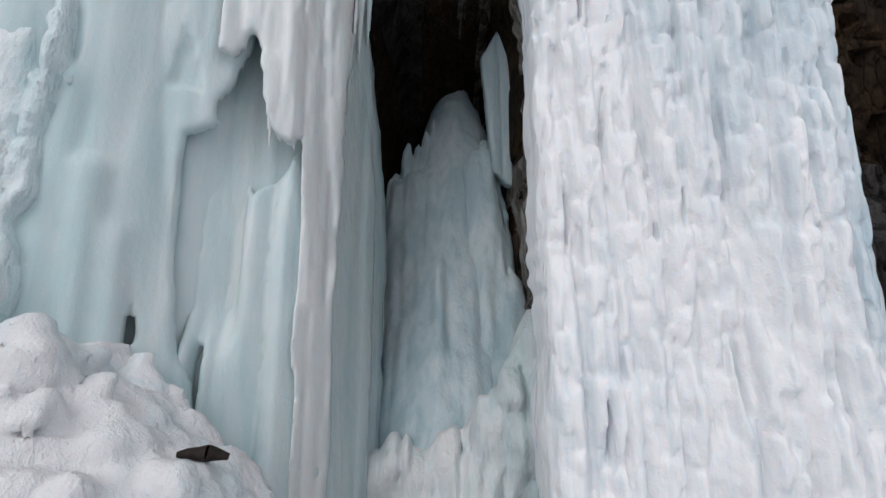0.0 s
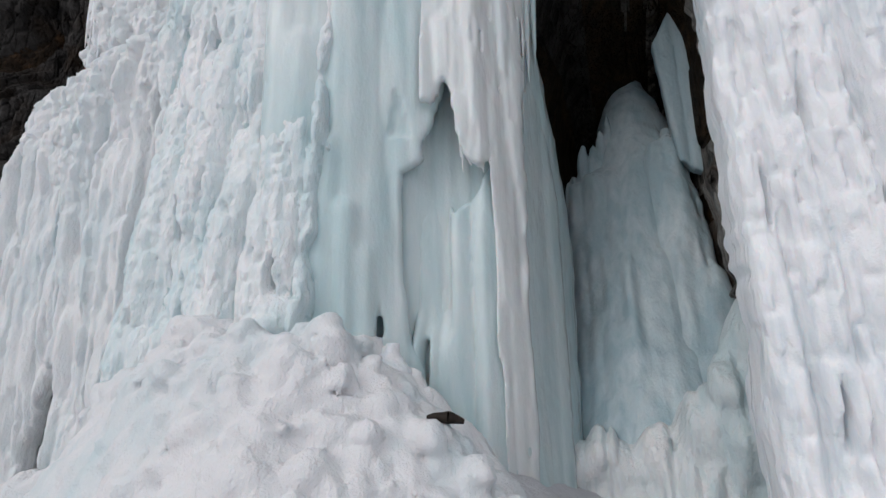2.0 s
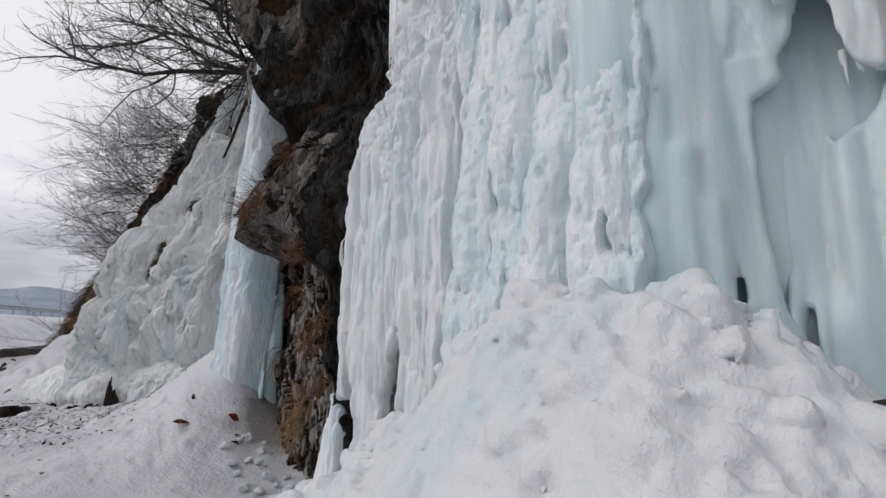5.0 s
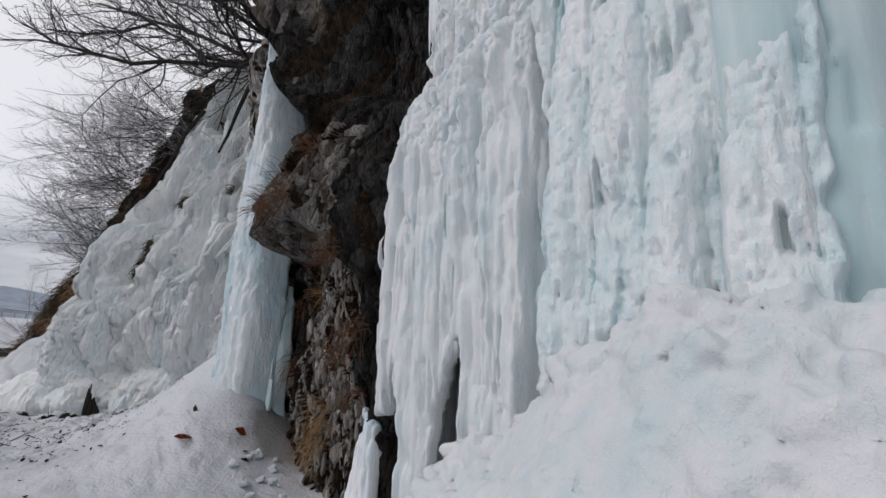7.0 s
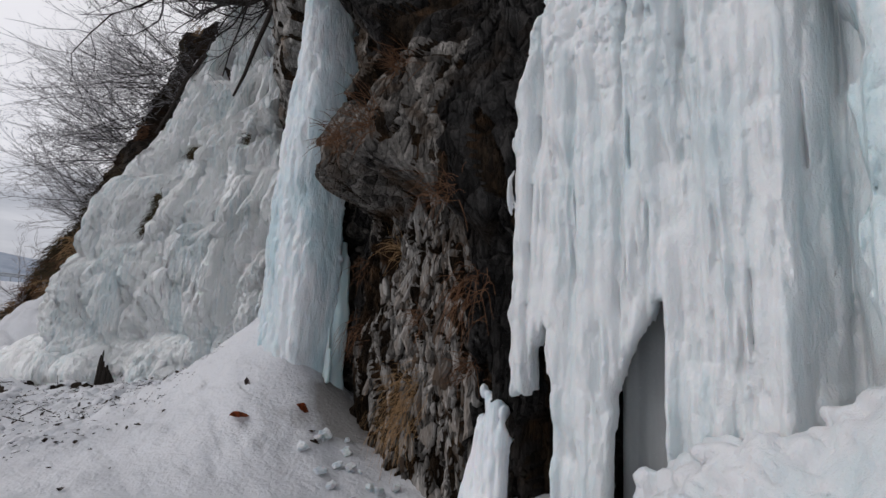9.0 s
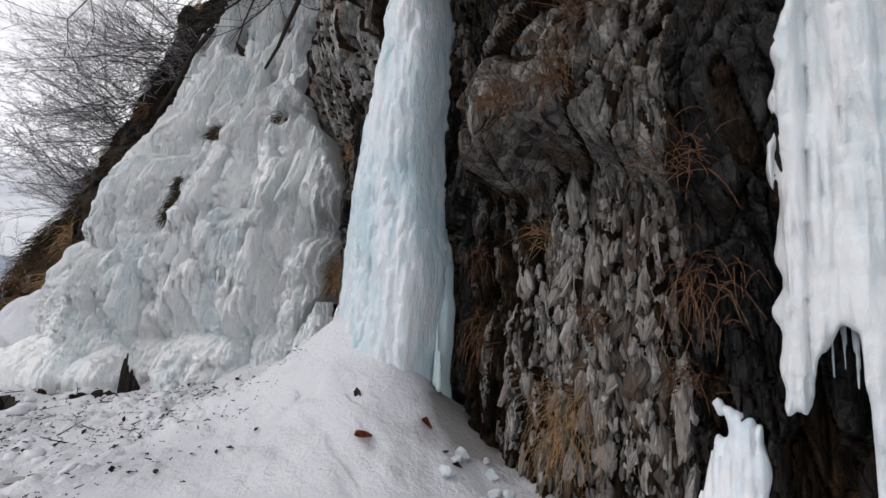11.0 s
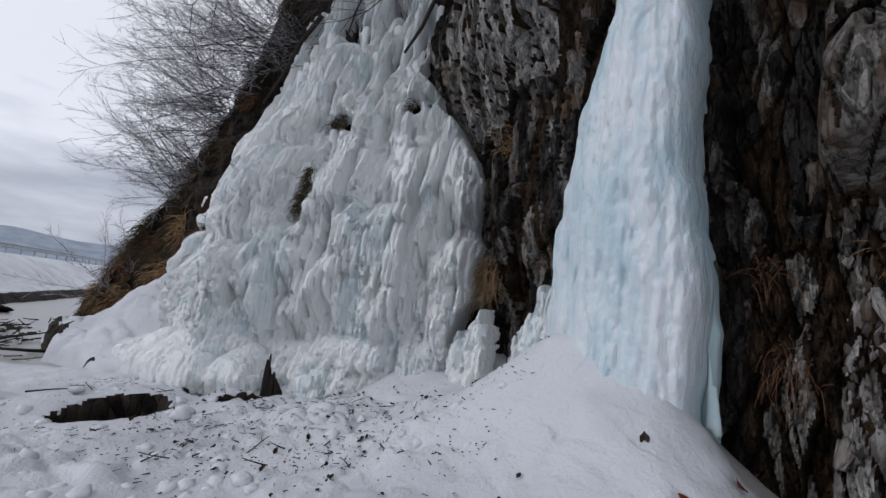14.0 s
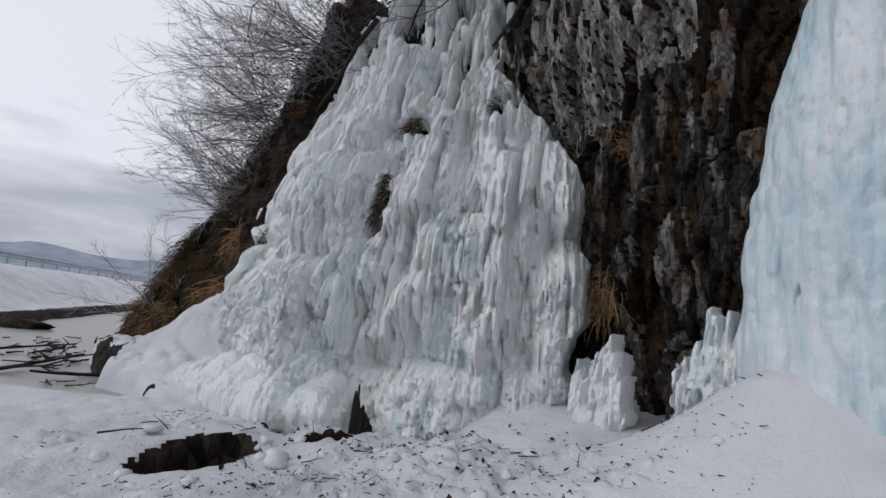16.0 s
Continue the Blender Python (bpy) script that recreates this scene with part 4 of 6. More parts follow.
def tower_ice():
    root = empty("ice_tower", "tall grey-blue ice tower standing in a dark cave", "ice", pose(-1.1, 3.3, 0.7))

    def add(name, s, wide, seed, label="", ice=GREY_ICE):
        x, z = s.xz
        s.d += (smooth((3.35 - z) / 0.6) * (0.03 * (0.3 - drips(x, z, wide, seed, 0.5, 1.8)) - 0.03 * lobes(x, z, wide * 0.6, 0.6, seed)) + 0.03 * fbm(x * 4, z * 4, 8))[:, None, :].astype(np.float32)
        s.roughen(0.010, 0.06, 6)
        ob = part(name, s.mesh(name), ice, root, label)
        ob.matrix_parent_inverse = root.matrix_world.inverted()

    s = Solid((-2.0, 2.3, 0.6), (-0.5, 4.6, 4.1), 0.022)
    s.rod((-1.18, 3.15, 0.7), (-1.02, 3.98, 3.45), 0.60, 0.20, 0.1)
    s.rod((-1.03, 3.96, 3.3), (-0.99, 4.02, 3.86), 0.26, 0.05, 0.06)
    s.rod((-0.88, 3.9, 3.2), (-0.84, 3.95, 3.52), 0.14, 0.03, 0.04)
    s.rod((-1.45, 3.20, 0.7), (-1.36, 3.55, 2.60), 0.36, 0.16, 0.1)
    add("tower_body", s, 0.16, 14)
    s = Solid((-1.3, 2.4, 0.6), (-0.45, 3.9, 3.3), 0.02)
    s.rod((-0.86, 2.85, 0.7), (-0.86, 3.55, 2.85), 0.22, 0.12, 0.05)
    s.rod((-0.86, 3.5, 2.7), (-0.80, 3.6, 3.05), 0.12, 0.03, 0.05)
    s.rod((-0.68, 2.7, 0.7), (-0.72, 3.1, 1.9), 0.15, 0.03, 0.08)
    add("side_pillar", s, 0.12, 17)
    s = Solid((-1.8, 3.3, 2.3), (-1.1, 3.95, 3.5), 0.014)
    for cx, cy, cz, h, r in ((-1.42, 3.55, 2.62, 0.42, 0.05), (-1.34, 3.62, 2.85, 0.28, 0.05), (-1.53, 3.5, 2.45, 0.30, 0.06), (-1.28, 3.66, 2.95, 0.32, 0.06), (-1.47, 3.52, 2.5, 0.2, 0.04), (-1.22, 3.7, 3.1, 0.3, 0.05)):
        s.rod((cx, cy, cz - 0.1), (cx + 0.02, cy, cz + h), r * 1.3, 0.004, 0.03)
    add("shoulder", s, 0.06, 3, "jagged ice spikes on the tower's shoulder")
    s = Solid((-1.75, 2.2, 0.55), (-0.45, 3.1, 1.85), 0.018)
    rng = random.Random(3)
    for cx, cy, cz, r in ((-1.2, 2.75, 0.9, 0.22), (-0.9, 2.72, 1.05, 0.22), (-0.72, 2.6, 1.25, 0.16), (-1.45, 2.75, 0.8, 0.2), (-1.05, 2.66, 0.72, 0.22), (-0.70, 2.66, 1.55, 0.11)):
        s.rod((cx, cy, cz - 0.15), (cx, cy, cz), r, r * 0.8, 0.12)
        for _ in range(12):
            px, pz = cx + rng.uniform(-0.9, 0.9) * r, cz + rng.uniform(-0.9, 0.8) * r
            s.rod((px, cy - 0.75 * r, pz), (px, cy - 0.6 * r, pz + 0.05), 0.05, 0.04, 0.04)
    add("frosted_base", s, 0.1, 9, "frosted lumps of ice at the tower's foot", LUMP_ICE)


def hanging_slab():
    """A flat icicle deep in the cave, cut off slantwise at both ends."""
    s = Solid((-0.95, 3.25, 2.5), (-0.45, 3.6, 4.15), 0.012)
    x, z = s.xz
    left = steps(z, [2.6, 3.65, 3.9, 4.1], [-0.77, -0.855, -0.72, -0.64]) - x
    right = x - steps(z, [2.6, 2.85, 2.9, 3.6, 4.1], [-0.63, -0.64, -0.60, -0.57, -0.52])
    hem = steps(x, [-0.8, -0.74, -0.7, -0.63], [2.74, 2.72, 2.66, 2.63]) - z
    s.sheet(3.36 - 0.03 * drips(x, z, 0.10, 2, 0.3, 1.5) + 0.02 * fbm(x * 8, z * 3, 5), 0.10, np.maximum(np.maximum(left, right), hem), r=0.02)
    s.roughen(0.005, 0.05, 3)
    thing("hanging_ice", s.mesh("hanging_ice"), GREY_ICE, "flat milky icicle hanging from the cave roof", "icicle")


def lumpy_fall():
    root = empty("icefall", "lumpy white and pale blue frozen waterfall on a ledge", "ice", pose(-3.6, 1.7, 1.0))

    def add(name, s, material, label=""):
        ob = part(name, s.mesh(name), material, root, label)
        ob.matrix_parent_inverse = root.matrix_world.inverted()

    s = Solid((-3.72, 1.12, 1.25), (-2.25, 2.0, 4.0), 0.0115)
    x, z = s.xz
    b = 1.57 + 0.09 * (z - 1.6) + 0.05 * (x + 2.8)
    column = drips(x, z, 0.27, 5, 0.35, 2.4)
    tongue = np.maximum(lobes(x, z, 0.24, 0.85, 6, 0.7, 0.66), 0.8 * lobes(x, z, 0.15, 0.55, 7, 0.9, 0.66))
    white = np.clip(0.55 * column + 0.75 * tongue, 0, 1)
    b = b + 0.15 - 0.10 * column - 0.13 * tongue
    b = b - smooth((white - 0.25) / 0.3) * (0.030 * lobes(x, z, 0.085, 0.17, 3, 0.8, 0.7) + 0.014 * lobes(x, z, 0.045, 0.07, 4, 0.8, 0.7)) - 0.008 * pillows(x, z, 0.05, 0.06, 2) - 0.10 * smooth((x + 2.75) / 0.1) * smooth((z - 1.4) / 0.3)
    right = x + 2.50 - 0.10 * vnoise(z * 3, z * 0, 4) - 0.05 * vnoise(z * 11, z * 0, 14) - 0.05 * smooth((z - 2) / 1)
    left = -3.42 - 0.07 * vnoise(z * 6, z * 0, 7) - 0.12 * smooth((z - 2.2) / 1) - x
    s.sheet(b, 0.55, np.maximum(left, right))
    s.roughen(0.006, 0.04, 5)
    me = s.mesh("ice_block")
    co = np.empty(len(me.vertices) * 3)
    me.vertices.foreach_get("co", co)
    co = co.reshape(-1, 3)
    loops = np.empty(len(me.polygons) * 4, np.int32)
    me.loops.foreach_get("vertex_index", loops)
    at = co[loops.reshape(-1, 4)[:, 0]]
    gx, gz = ((at[:, k] - s.lo[k]) / s.h for k in (0, 2))
    clear = white[np.clip(gx.round().astype(int), 0, s.n[0] - 1), np.clip(gz.round().astype(int), 0, s.n[2] - 1)] < 0.55
    me.materials.append(LUMP_ICE)
    me.materials.append(BLUE_ICE)
    me.polygons.foreach_set("material_index", clear.astype(np.int32))
    part("ice_block", me, None, root, "white ice tongues over clear blue ice").matrix_parent_inverse = root.matrix_world.inverted()
    # the ribbed half, its shoulder stepping back above
    s = Solid((-5.12, 1.45, 0.3), (-3.25, 2.3, 4.7), 0.0125)
    x, z = s.xz
    c = 1.91 + 0.26 * smooth((z - 3.1 - 0.25 * (x + 4.7)) / 0.45) - 0.05 * smooth((3.3 - z) / 0.6)
    c = c + 0.03 - 0.12 * drips(x, z, 0.27, 8, 0.25, 3.2) - 0.05 * drips(x, z, 0.13, 9, 0.4, 1.6) - 0.012 * drips(x, z, 0.05, 10, 0.45, 0.9) - 0.06 * lobes(x, z, 0.20, 0.8, 14, 0.7) - 0.05 * lobes(x, z, 0.12, 0.95, 12, 0.6) - 0.022 * lobes(x, z, 0.06, 0.40, 13, 0.7)
    crust = smooth((z - 2.2 - 0.8 * vnoise(x * 3, z * 2, 73)) / 0.7)
    c = c - (0.18 + 0.82 * crust) * (0.060 * lobes(x, z, 0.14, 0.26, 15, 1.0, 0.7) + 0.036 * lobes(x, z, 0.07, 0.12, 16, 1.0, 0.7) + 0.016 * lobes(x, z, 0.038, 0.055, 17, 0.8, 0.7)) + 0.04 * slits(x, z, 0.16, 0.5, 28, 0.15, 6.0)
    c = c + 0.20 * smooth((x + 3.72) / 0.2)
    rim = -4.95 + 0.10 * smooth((z - 2.2) / 1) - 0.05 * vnoise(z * 8, z * 0, 2) - x
    hem = steps(x, [-5.0, -4.9, -4.86, -4.80, -4.76, -4.70, -4.68, -4.62, -4.0], [1.0, 0.98, 1.15, 1.12, 1.2, 1.18, 0.5, 0.3, 0.3]) + 0.28 * (vnoise(x * 24, x * 0, 18) - 0.5) * smooth((-4.66 - x) / 0.04)
    gap = np.maximum(steps(z, [0.4, 1.0, 1.2, 1.3, 1.47], [-4.41, -4.39, -4.32, -4.25, -4.17]) - x, np.maximum(x + 4.14, z - 1.46))
    s.sheet(c, 0.45, np.maximum(np.maximum(rim, x + 3.30), np.maximum(hem - z, -gap)))
    thin = np.minimum(np.maximum(x + 4.64, z - 1.9), np.maximum(np.abs(x + 4.25) - 0.33, z - 1.62))[:, None, :]
    s.d = np.maximum(s.d, -np.maximum(thin, (c + 0.10 + 0.05 * np.maximum(z - 1.2, 0))[:, None, :] - s.y)).astype(np.float32)
    for k in range(26):
        px, pz = random.uniform(-4.9, -3.7), random.uniform(1.2, 3.2)
        if not -4.40 < px < -4.08:
            s.rod((px, 1.78, pz), (px + 0.01, 1.78, pz - random.uniform(0.25, 0.6)), random.uniform(0.04, 0.07), 0.015, 0.05)
    s.roughen(0.007, 0.05, 5)
    add("ribbed_ice", s, RIB_ICE, "white ribbed ice with a dark slit")
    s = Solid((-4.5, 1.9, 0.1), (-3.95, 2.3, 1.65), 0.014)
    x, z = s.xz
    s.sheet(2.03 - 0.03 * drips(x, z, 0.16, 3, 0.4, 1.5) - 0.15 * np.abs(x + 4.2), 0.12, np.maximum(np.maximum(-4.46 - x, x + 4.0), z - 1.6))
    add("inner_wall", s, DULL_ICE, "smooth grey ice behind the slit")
    for px, z1, r in ((-4.93, 0.98, 0.045), (-4.80, 1.12, 0.03), (-4.76, 1.16, 0.03), (-4.72, 1.08, 0.03)):
        s = Solid((px - 0.08, 1.74, z1 - 0.1), (px + 0.08, 1.98, z1 + 0.75), 0.010)
        s.rod((px, 1.85, z1 + 0.65), (px, 1.85, z1 - 0.03), r, 0.006, 0.03)
        s.roughen(0.006, 0.05, 2)
        add("icicle", s, WHITE_ICE)
    for k in range(10):
        px = -4.90 + 0.045 * k + random.uniform(-0.015, 0.015)
        zt = 3.55 + random.uniform(0, 0.45)
        s = Solid((px - 0.08, 1.82, zt - 0.05), (px + 0.08, 2.08, 5.0), 0.012)
        s.rod((px, 1.96, 4.9), (px, 1.95, zt), 0.05, 0.006, 0.02)
        add("icicle", s, WHITE_ICE)


def tail_ice():
    s = Solid((-5.5, 1.62, -0.1), (-4.95, 1.97, 1.0), 0.010)
    for x0, x1, z1, r in ((-5.14, -5.20, 0.1, 0.075), (-5.20, -5.30, 0.12, 0.06), (-5.12, -5.12, 0.12, 0.05), (-5.24, -5.36, 0.15, 0.03)):
        s.rod((x0, 1.80, 0.70), (x1, 1.77, z1), r * 0.75, r * 1.15, 0.04)
    s.rod((-5.13, 1.81, 0.62), (-5.14, 1.80, 0.80), 0.085, 0.05, 0.03)
    s.rod((-5.13, 1.80, 0.80), (-5.25, 1.80, 0.90), 0.045, 0.010, 0.03)
    for x0 in (-5.31, -5.24, -5.17):
        s.rod((x0, 1.74, 0.0), (x0 + 0.02, 1.77, 0.30), 0.016, 0.004, 0.01, True)
    x, z = s.xz
    s.d += (0.03 * (0.5 - drips(x, z, 0.045, 3, 0.4, 0.5)) - 0.015 * lobes(x, z, 0.06, 0.2, 5, 0.8))[:, None, :].astype(np.float32)
    thing("ice_stub", s.mesh("ice_stub"), WHITE_ICE, "small white ice stub with a curled tip", "ice")


def pillar_ice():
    root = empty("ice_pillar", "free-standing pale blue ice pillar on a snow cone", "ice", pose(-7.7, 1.7, 0.9))

    def add(name, s, material):
        ob = part(name, s.mesh(name), material, root)
        ob.matrix_parent_inverse = root.matrix_world.inverted()

    s = Solid((-8.8, 1.2, 0.15), (-6.9, 2.5, 5.2), 0.0165)
    x, z = s.xz
    lo = steps(z, [0.4, 1.1, 2.0, 2.5, 3.2, 3.9, 5.0, 5.6], [-8.60, -8.58, -8.54, -8.46, -8.30, -8.06, -7.82, -7.7]) + 0.05 * (vnoise(z * 6, z * 0, 3) - 0.5)
    hi = steps(z, [0.1, 0.6, 1.2, 1.9, 2.2, 2.8, 3.3, 3.8, 4.6, 5.6], [-7.35, -7.30, -7.28, -7.26, -7.32, -7.36, -7.28, -7.34, -7.42, -7.5]) - 0.05 * vnoise(z * 5, z * 0, 6)
    t = (x - lo) / (hi - lo)
    front = 1.97 - 0.28 * t - 0.31 * np.sqrt(np.clip(1 - (2 * t - 1) ** 2, 0, 1)) + 0.015 * (z - 1)
    front = front - 0.04 * drips(x, z, 0.24, 4, 0.4, 3.0) - 0.045 * lobes(x, z, 0.16, 0.8, 14, 0.3) - 0.03 * lobes(x, z, 0.08, 0.28, 5, 0.6) - 0.012 * lobes(x, z, 0.04, 0.09, 15, 0.5) + 0.03 * slits(x, z, 0.18, 0.35, 29, 0.25) - 0.06 * smooth((1.1 - z) / 0.6)
    under = steps(x, [-8.4, -7.6, -7.35, -7.2, -7.05], [0.3, 0.5, 0.62, 0.70, 0.78]) - z
    s.sheet(front, 0.45, np.maximum(np.maximum(lo - x, x - hi), under), r=0.12)
    for k in range(11):
        px = -8.30 + k * 0.09
        s.rod((px, 1.56 + 0.10 * (abs(k - 6) / 6) ** 2, random.uniform(1.3, 2.0)), (px, 1.50 + 0.16 * (abs(k - 6) / 6) ** 2, 0.45 + 0.3 * smooth((k - 8) / 4)), 0.05, 0.07, 0.06)
    s.roughen(0.006, 0.05, 2)
    add("pillar_body", s, PILLAR_ICE)


def pillar_back():
    root = bpy.data.objects["ice_pillar"]
    s = Solid((-7.5, 1.75, 0.3), (-6.95, 2.2, 2.0), 0.014)
    x, z = s.xz
    rim = x - steps(z, [0.3, 0.9, 1.3, 1.6, 1.9], [-7.28, -7.26, -7.25, -7.27, -7.36]) - 0.04 * (vnoise(z * 7, z * 0, 5) - 0.5)
    s.sheet(1.93 - 0.04 * drips(x, z, 0.07, 5, 0.3, 1.2) + 0.2 * np.maximum(x + 7.3, 0), 0.16, np.maximum(rim, -7.48 - x), r=0.05)
    for px, z0, z1 in ((-7.22, 0.66, 0.95), (-7.26, 0.7, 1.2)):
        s.rod((px, 1.84, z0), (px - 0.02, 1.86, z1), 0.028, 0.008, 0.02)
    ob = part("back_ice", s.mesh("back_ice"), BLUE_ICE, root, "clear blue-green ice behind the pillar")
    ob.matrix_parent_inverse = root.matrix_world.inverted()


def fall_front(u, z):
    """Depth of the ice's skin on the far slope."""
    up = smooth((z - 4.1) / 0.7)
    toe = smooth((1.2 - z + 1.1 * fbm(u * 0.9, z * 0.7, 75)) / 0.7)
    mid = (1 - up) * (1 - toe)
    d = fall_d(u, z) + 0.38 - 0.10 * up
    rich = smooth((vnoise(u * 1.3, z * 0.9, 71) - 0.30) * 3)
    hump = lobes(u, z, 0.80, 1.35, 12, 0.15)
    d = d - 0.14 * toe - (0.44 * mid + 0.44 * toe) * hump - 0.28 * mid * lobes(u, z, 0.42, 0.95, 22, 1.0)
    d = d - 0.30 * up * lobes(u, z, 0.42, 2.3, 26, 0.4) - 0.18 * up * lobes(u, z, 0.20, 1.2, 27, 0.8)
    d = d - (1 - 0.6 * toe) * (0.03 + 0.11 * rich) * drips(u, z, 0.13, 6, 0.5, 1.3) - (1 - 0.6 * toe) * 0.07 * rich * drips(u, z, 0.06, 16, 0.5, 0.7)
    d = d - (0.015 + 0.10 * rich) * lobes(u, z, 0.16, 0.40, 8, 1.0) + 0.06 * fbm(u * 3, z * 3, 4)
    fine = (1 - 0.5 * toe) * (0.35 + 0.65 * smooth((vnoise(u * 1.9 + 7, z * 1.4, 76) - 0.35) * 4))
    d = d - fine * (0.055 * drips(u, z, 0.046, 36, 0.35, 0.45) + 0.035 * lobes(u, z, 0.06, 0.22, 37, 1.0))
    # knobbly crust of frozen spray, low down and on the shoulders
    spray = np.maximum(toe, smooth((vnoise(u * 0.9 + 4, z * 0.8, 74) - 0.45) * 4) * smooth((3.6 - z) / 1.5))
    d = d - (0.30 + 0.70 * spray) * (0.08 * pillows(u, z, 0.15, 0.13, 28) + 0.06 * lobes(u, z, 0.085, 0.20, 29, 1.0) + 0.025 * pillows(u, z, 0.05, 0.05, 30))
    d = d - toe * 0.06 * pillows(u, z, 0.22, 0.20, 8) + 0.32 * toe * np.exp(-(((u + 0.10) / 0.28) ** 2))
    return d + (0.16 * slits(u, z, 0.30, 0.9, 31, 0.25, 5.0) + 0.09 * slits(u, z, 0.17, 0.45, 33, 0.2, 4.0)) * (1 - toe)


def far_fall():
    root = empty("frozen_waterfall", "wide tiered frozen waterfall down a steep bank", "ice", pose(-12, 0.9, 0))

    def add(name, s, material):
        ob = part(name, local(s.mesh(name)), material, root)
        ob.matrix_parent_inverse = root.matrix_world.inverted()

    h = 0.0145
    u, z = np.meshgrid(np.arange(-2.9, 4.4, h), np.concatenate([np.arange(-0.3, 5.2, h), np.arange(5.2, 9.0, 0.034)]), indexing="ij")
    d = fall_front(u, z)
    lo = steps(z, [-0.4, 0.9, 2.3, 3.5, 4.3, 5.3, 6.5, 9.3], [-2.2, -2.4, -2.6, -2.35, -1.75, -1.15, -0.9, -0.5]) + 0.35 * (vnoise(z * 3.4, z * 0, 1) - 0.5)
    hi = steps(z, [-0.4, 0.3, 1.4, 3.5, 5.0, 6.3, 8.0, 9.3], [3.5, 3.6, 3.6, 3.5, 3.3, 3.0, 2.1, 1.5]) + 0.6 * (vnoise(z * 2.6, z * 0, 2) - 0.5)
    gap = np.minimum(np.hypot((u - 0.25) / 0.09, (z - 2.75) / 0.42), np.hypot((u - 0.9) / 0.14, (z - 7.1) / 0.5))
    gap = np.minimum(gap, np.hypot((u + 1.15) / 0.10, (z - 4.35) / 0.20))
    gap = np.minimum(gap, np.hypot((u + 0.45) / 0.06, (z - 4.9) / 0.5))
    gap = np.minimum(gap, np.hypot((u - 1.9) / 0.18, (z - 7.2) / 1.2))
    gap = np.minimum(gap, np.hypot((u - 0.14) / 0.20, (z - 4.13) / 0.11))
    rag = 1.3 * (vnoise(u * 11, z * 5, 5) - 0.5)
    edge = np.minimum(np.minimum(u - lo, hi - u), (gap - 1 + rag) * 0.12)
    columns = np.maximum(lobes(u, z, 0.42, 2.3, 26, 0.4), 0.7 * lobes(u, z, 0.20, 1.2, 27, 0.8))
    edge = np.minimum(edge, np.where(z > 4.3, (columns - 0.26) * 0.5, 1.0))
    d = d + 0.5 * smooth((0.16 - edge) / 0.16) ** 2
    verts = np.stack([u, d, z], -1).reshape(-1, 3)
    quads = grid_quads(*u.shape)
    keep = (edge.ravel()[quads] > 0.0).all(1)
    me = sheet_mesh("ice_apron", verts, quads[keep])
    ob = part("ice_apron", local(me), FALL_ICE, root)
    ob.matrix_parent_inverse = root.matrix_world.inverted()
    # swollen toe with its fringe
    for pu, pd, r, zt in ((0.95, -0.10, 0.42, 0.34), (0.45, -0.08, 0.36, 0.32), (1.5, 0.0, 0.36, 0.36), (-0.02, 0.42, 0.24, 0.30), (2.0, 0.2, 0.32, 0.36), (2.6, 0.6, 0.26, 0.25), (-0.55, 0.10, 0.22, 0.3), (-1.1, 0.14, 0.22, 0.3), (-1.7, 0.2, 0.22, 0.3), (-2.1, 0.35, 0.22, 0.3)):
        pd = pd - 0.12
        s = Solid((pu - 0.6, pd - 0.6, -0.3), (pu + 0.6, pd + 0.7, 0.95), 0.024)
        s.rod((pu, pd, 0.12), (pu, pd + 0.25, zt), r, r * 0.8, 0.15)
        for k in range(9):
            q = (k - 4) / 4.2
            s.rod((pu + q * r * 0.95, pd - r * 0.8 * (1 - q * q) ** 0.5, 0.2), (pu + q * r, pd - r * 0.85 * (1 - q * q) ** 0.5, -0.15), 0.07, 0.04, 0.05)
        x, z = s.xz
        s.d += (0.05 * (0.5 - drips(x, z, 0.085, int(pu * 10) % 7, 0.4, 0.6)) * smooth((0.55 - z) / 0.2))[:, None, :].astype(np.float32)
        s.roughen(0.03, 0.13, int(pu * 10) % 7)
        s.roughen(0.018, 0.05, 3)
        add("toe", s, FALL_ICE)
    # curtain tips along the upper tiers
    for k in range(26):
        pu, pz = random.uniform(-1.3, 3.0), random.uniform(4.6, 8.2)
        pd = float(fall_d(np.float64(pu), np.float64(pz))) - 0.16
        long = random.uniform(0.5, 1.3)
        s = Solid((pu - 0.16, pd - 0.16, pz - long - 0.05), (pu + 0.16, pd + 0.3, pz + 0.15), 0.026)
        s.rod((pu, pd + 0.1, pz), (pu, pd, pz - long), 0.09, 0.02, 0.03)
        add("icicle", s, FALL_ICE)


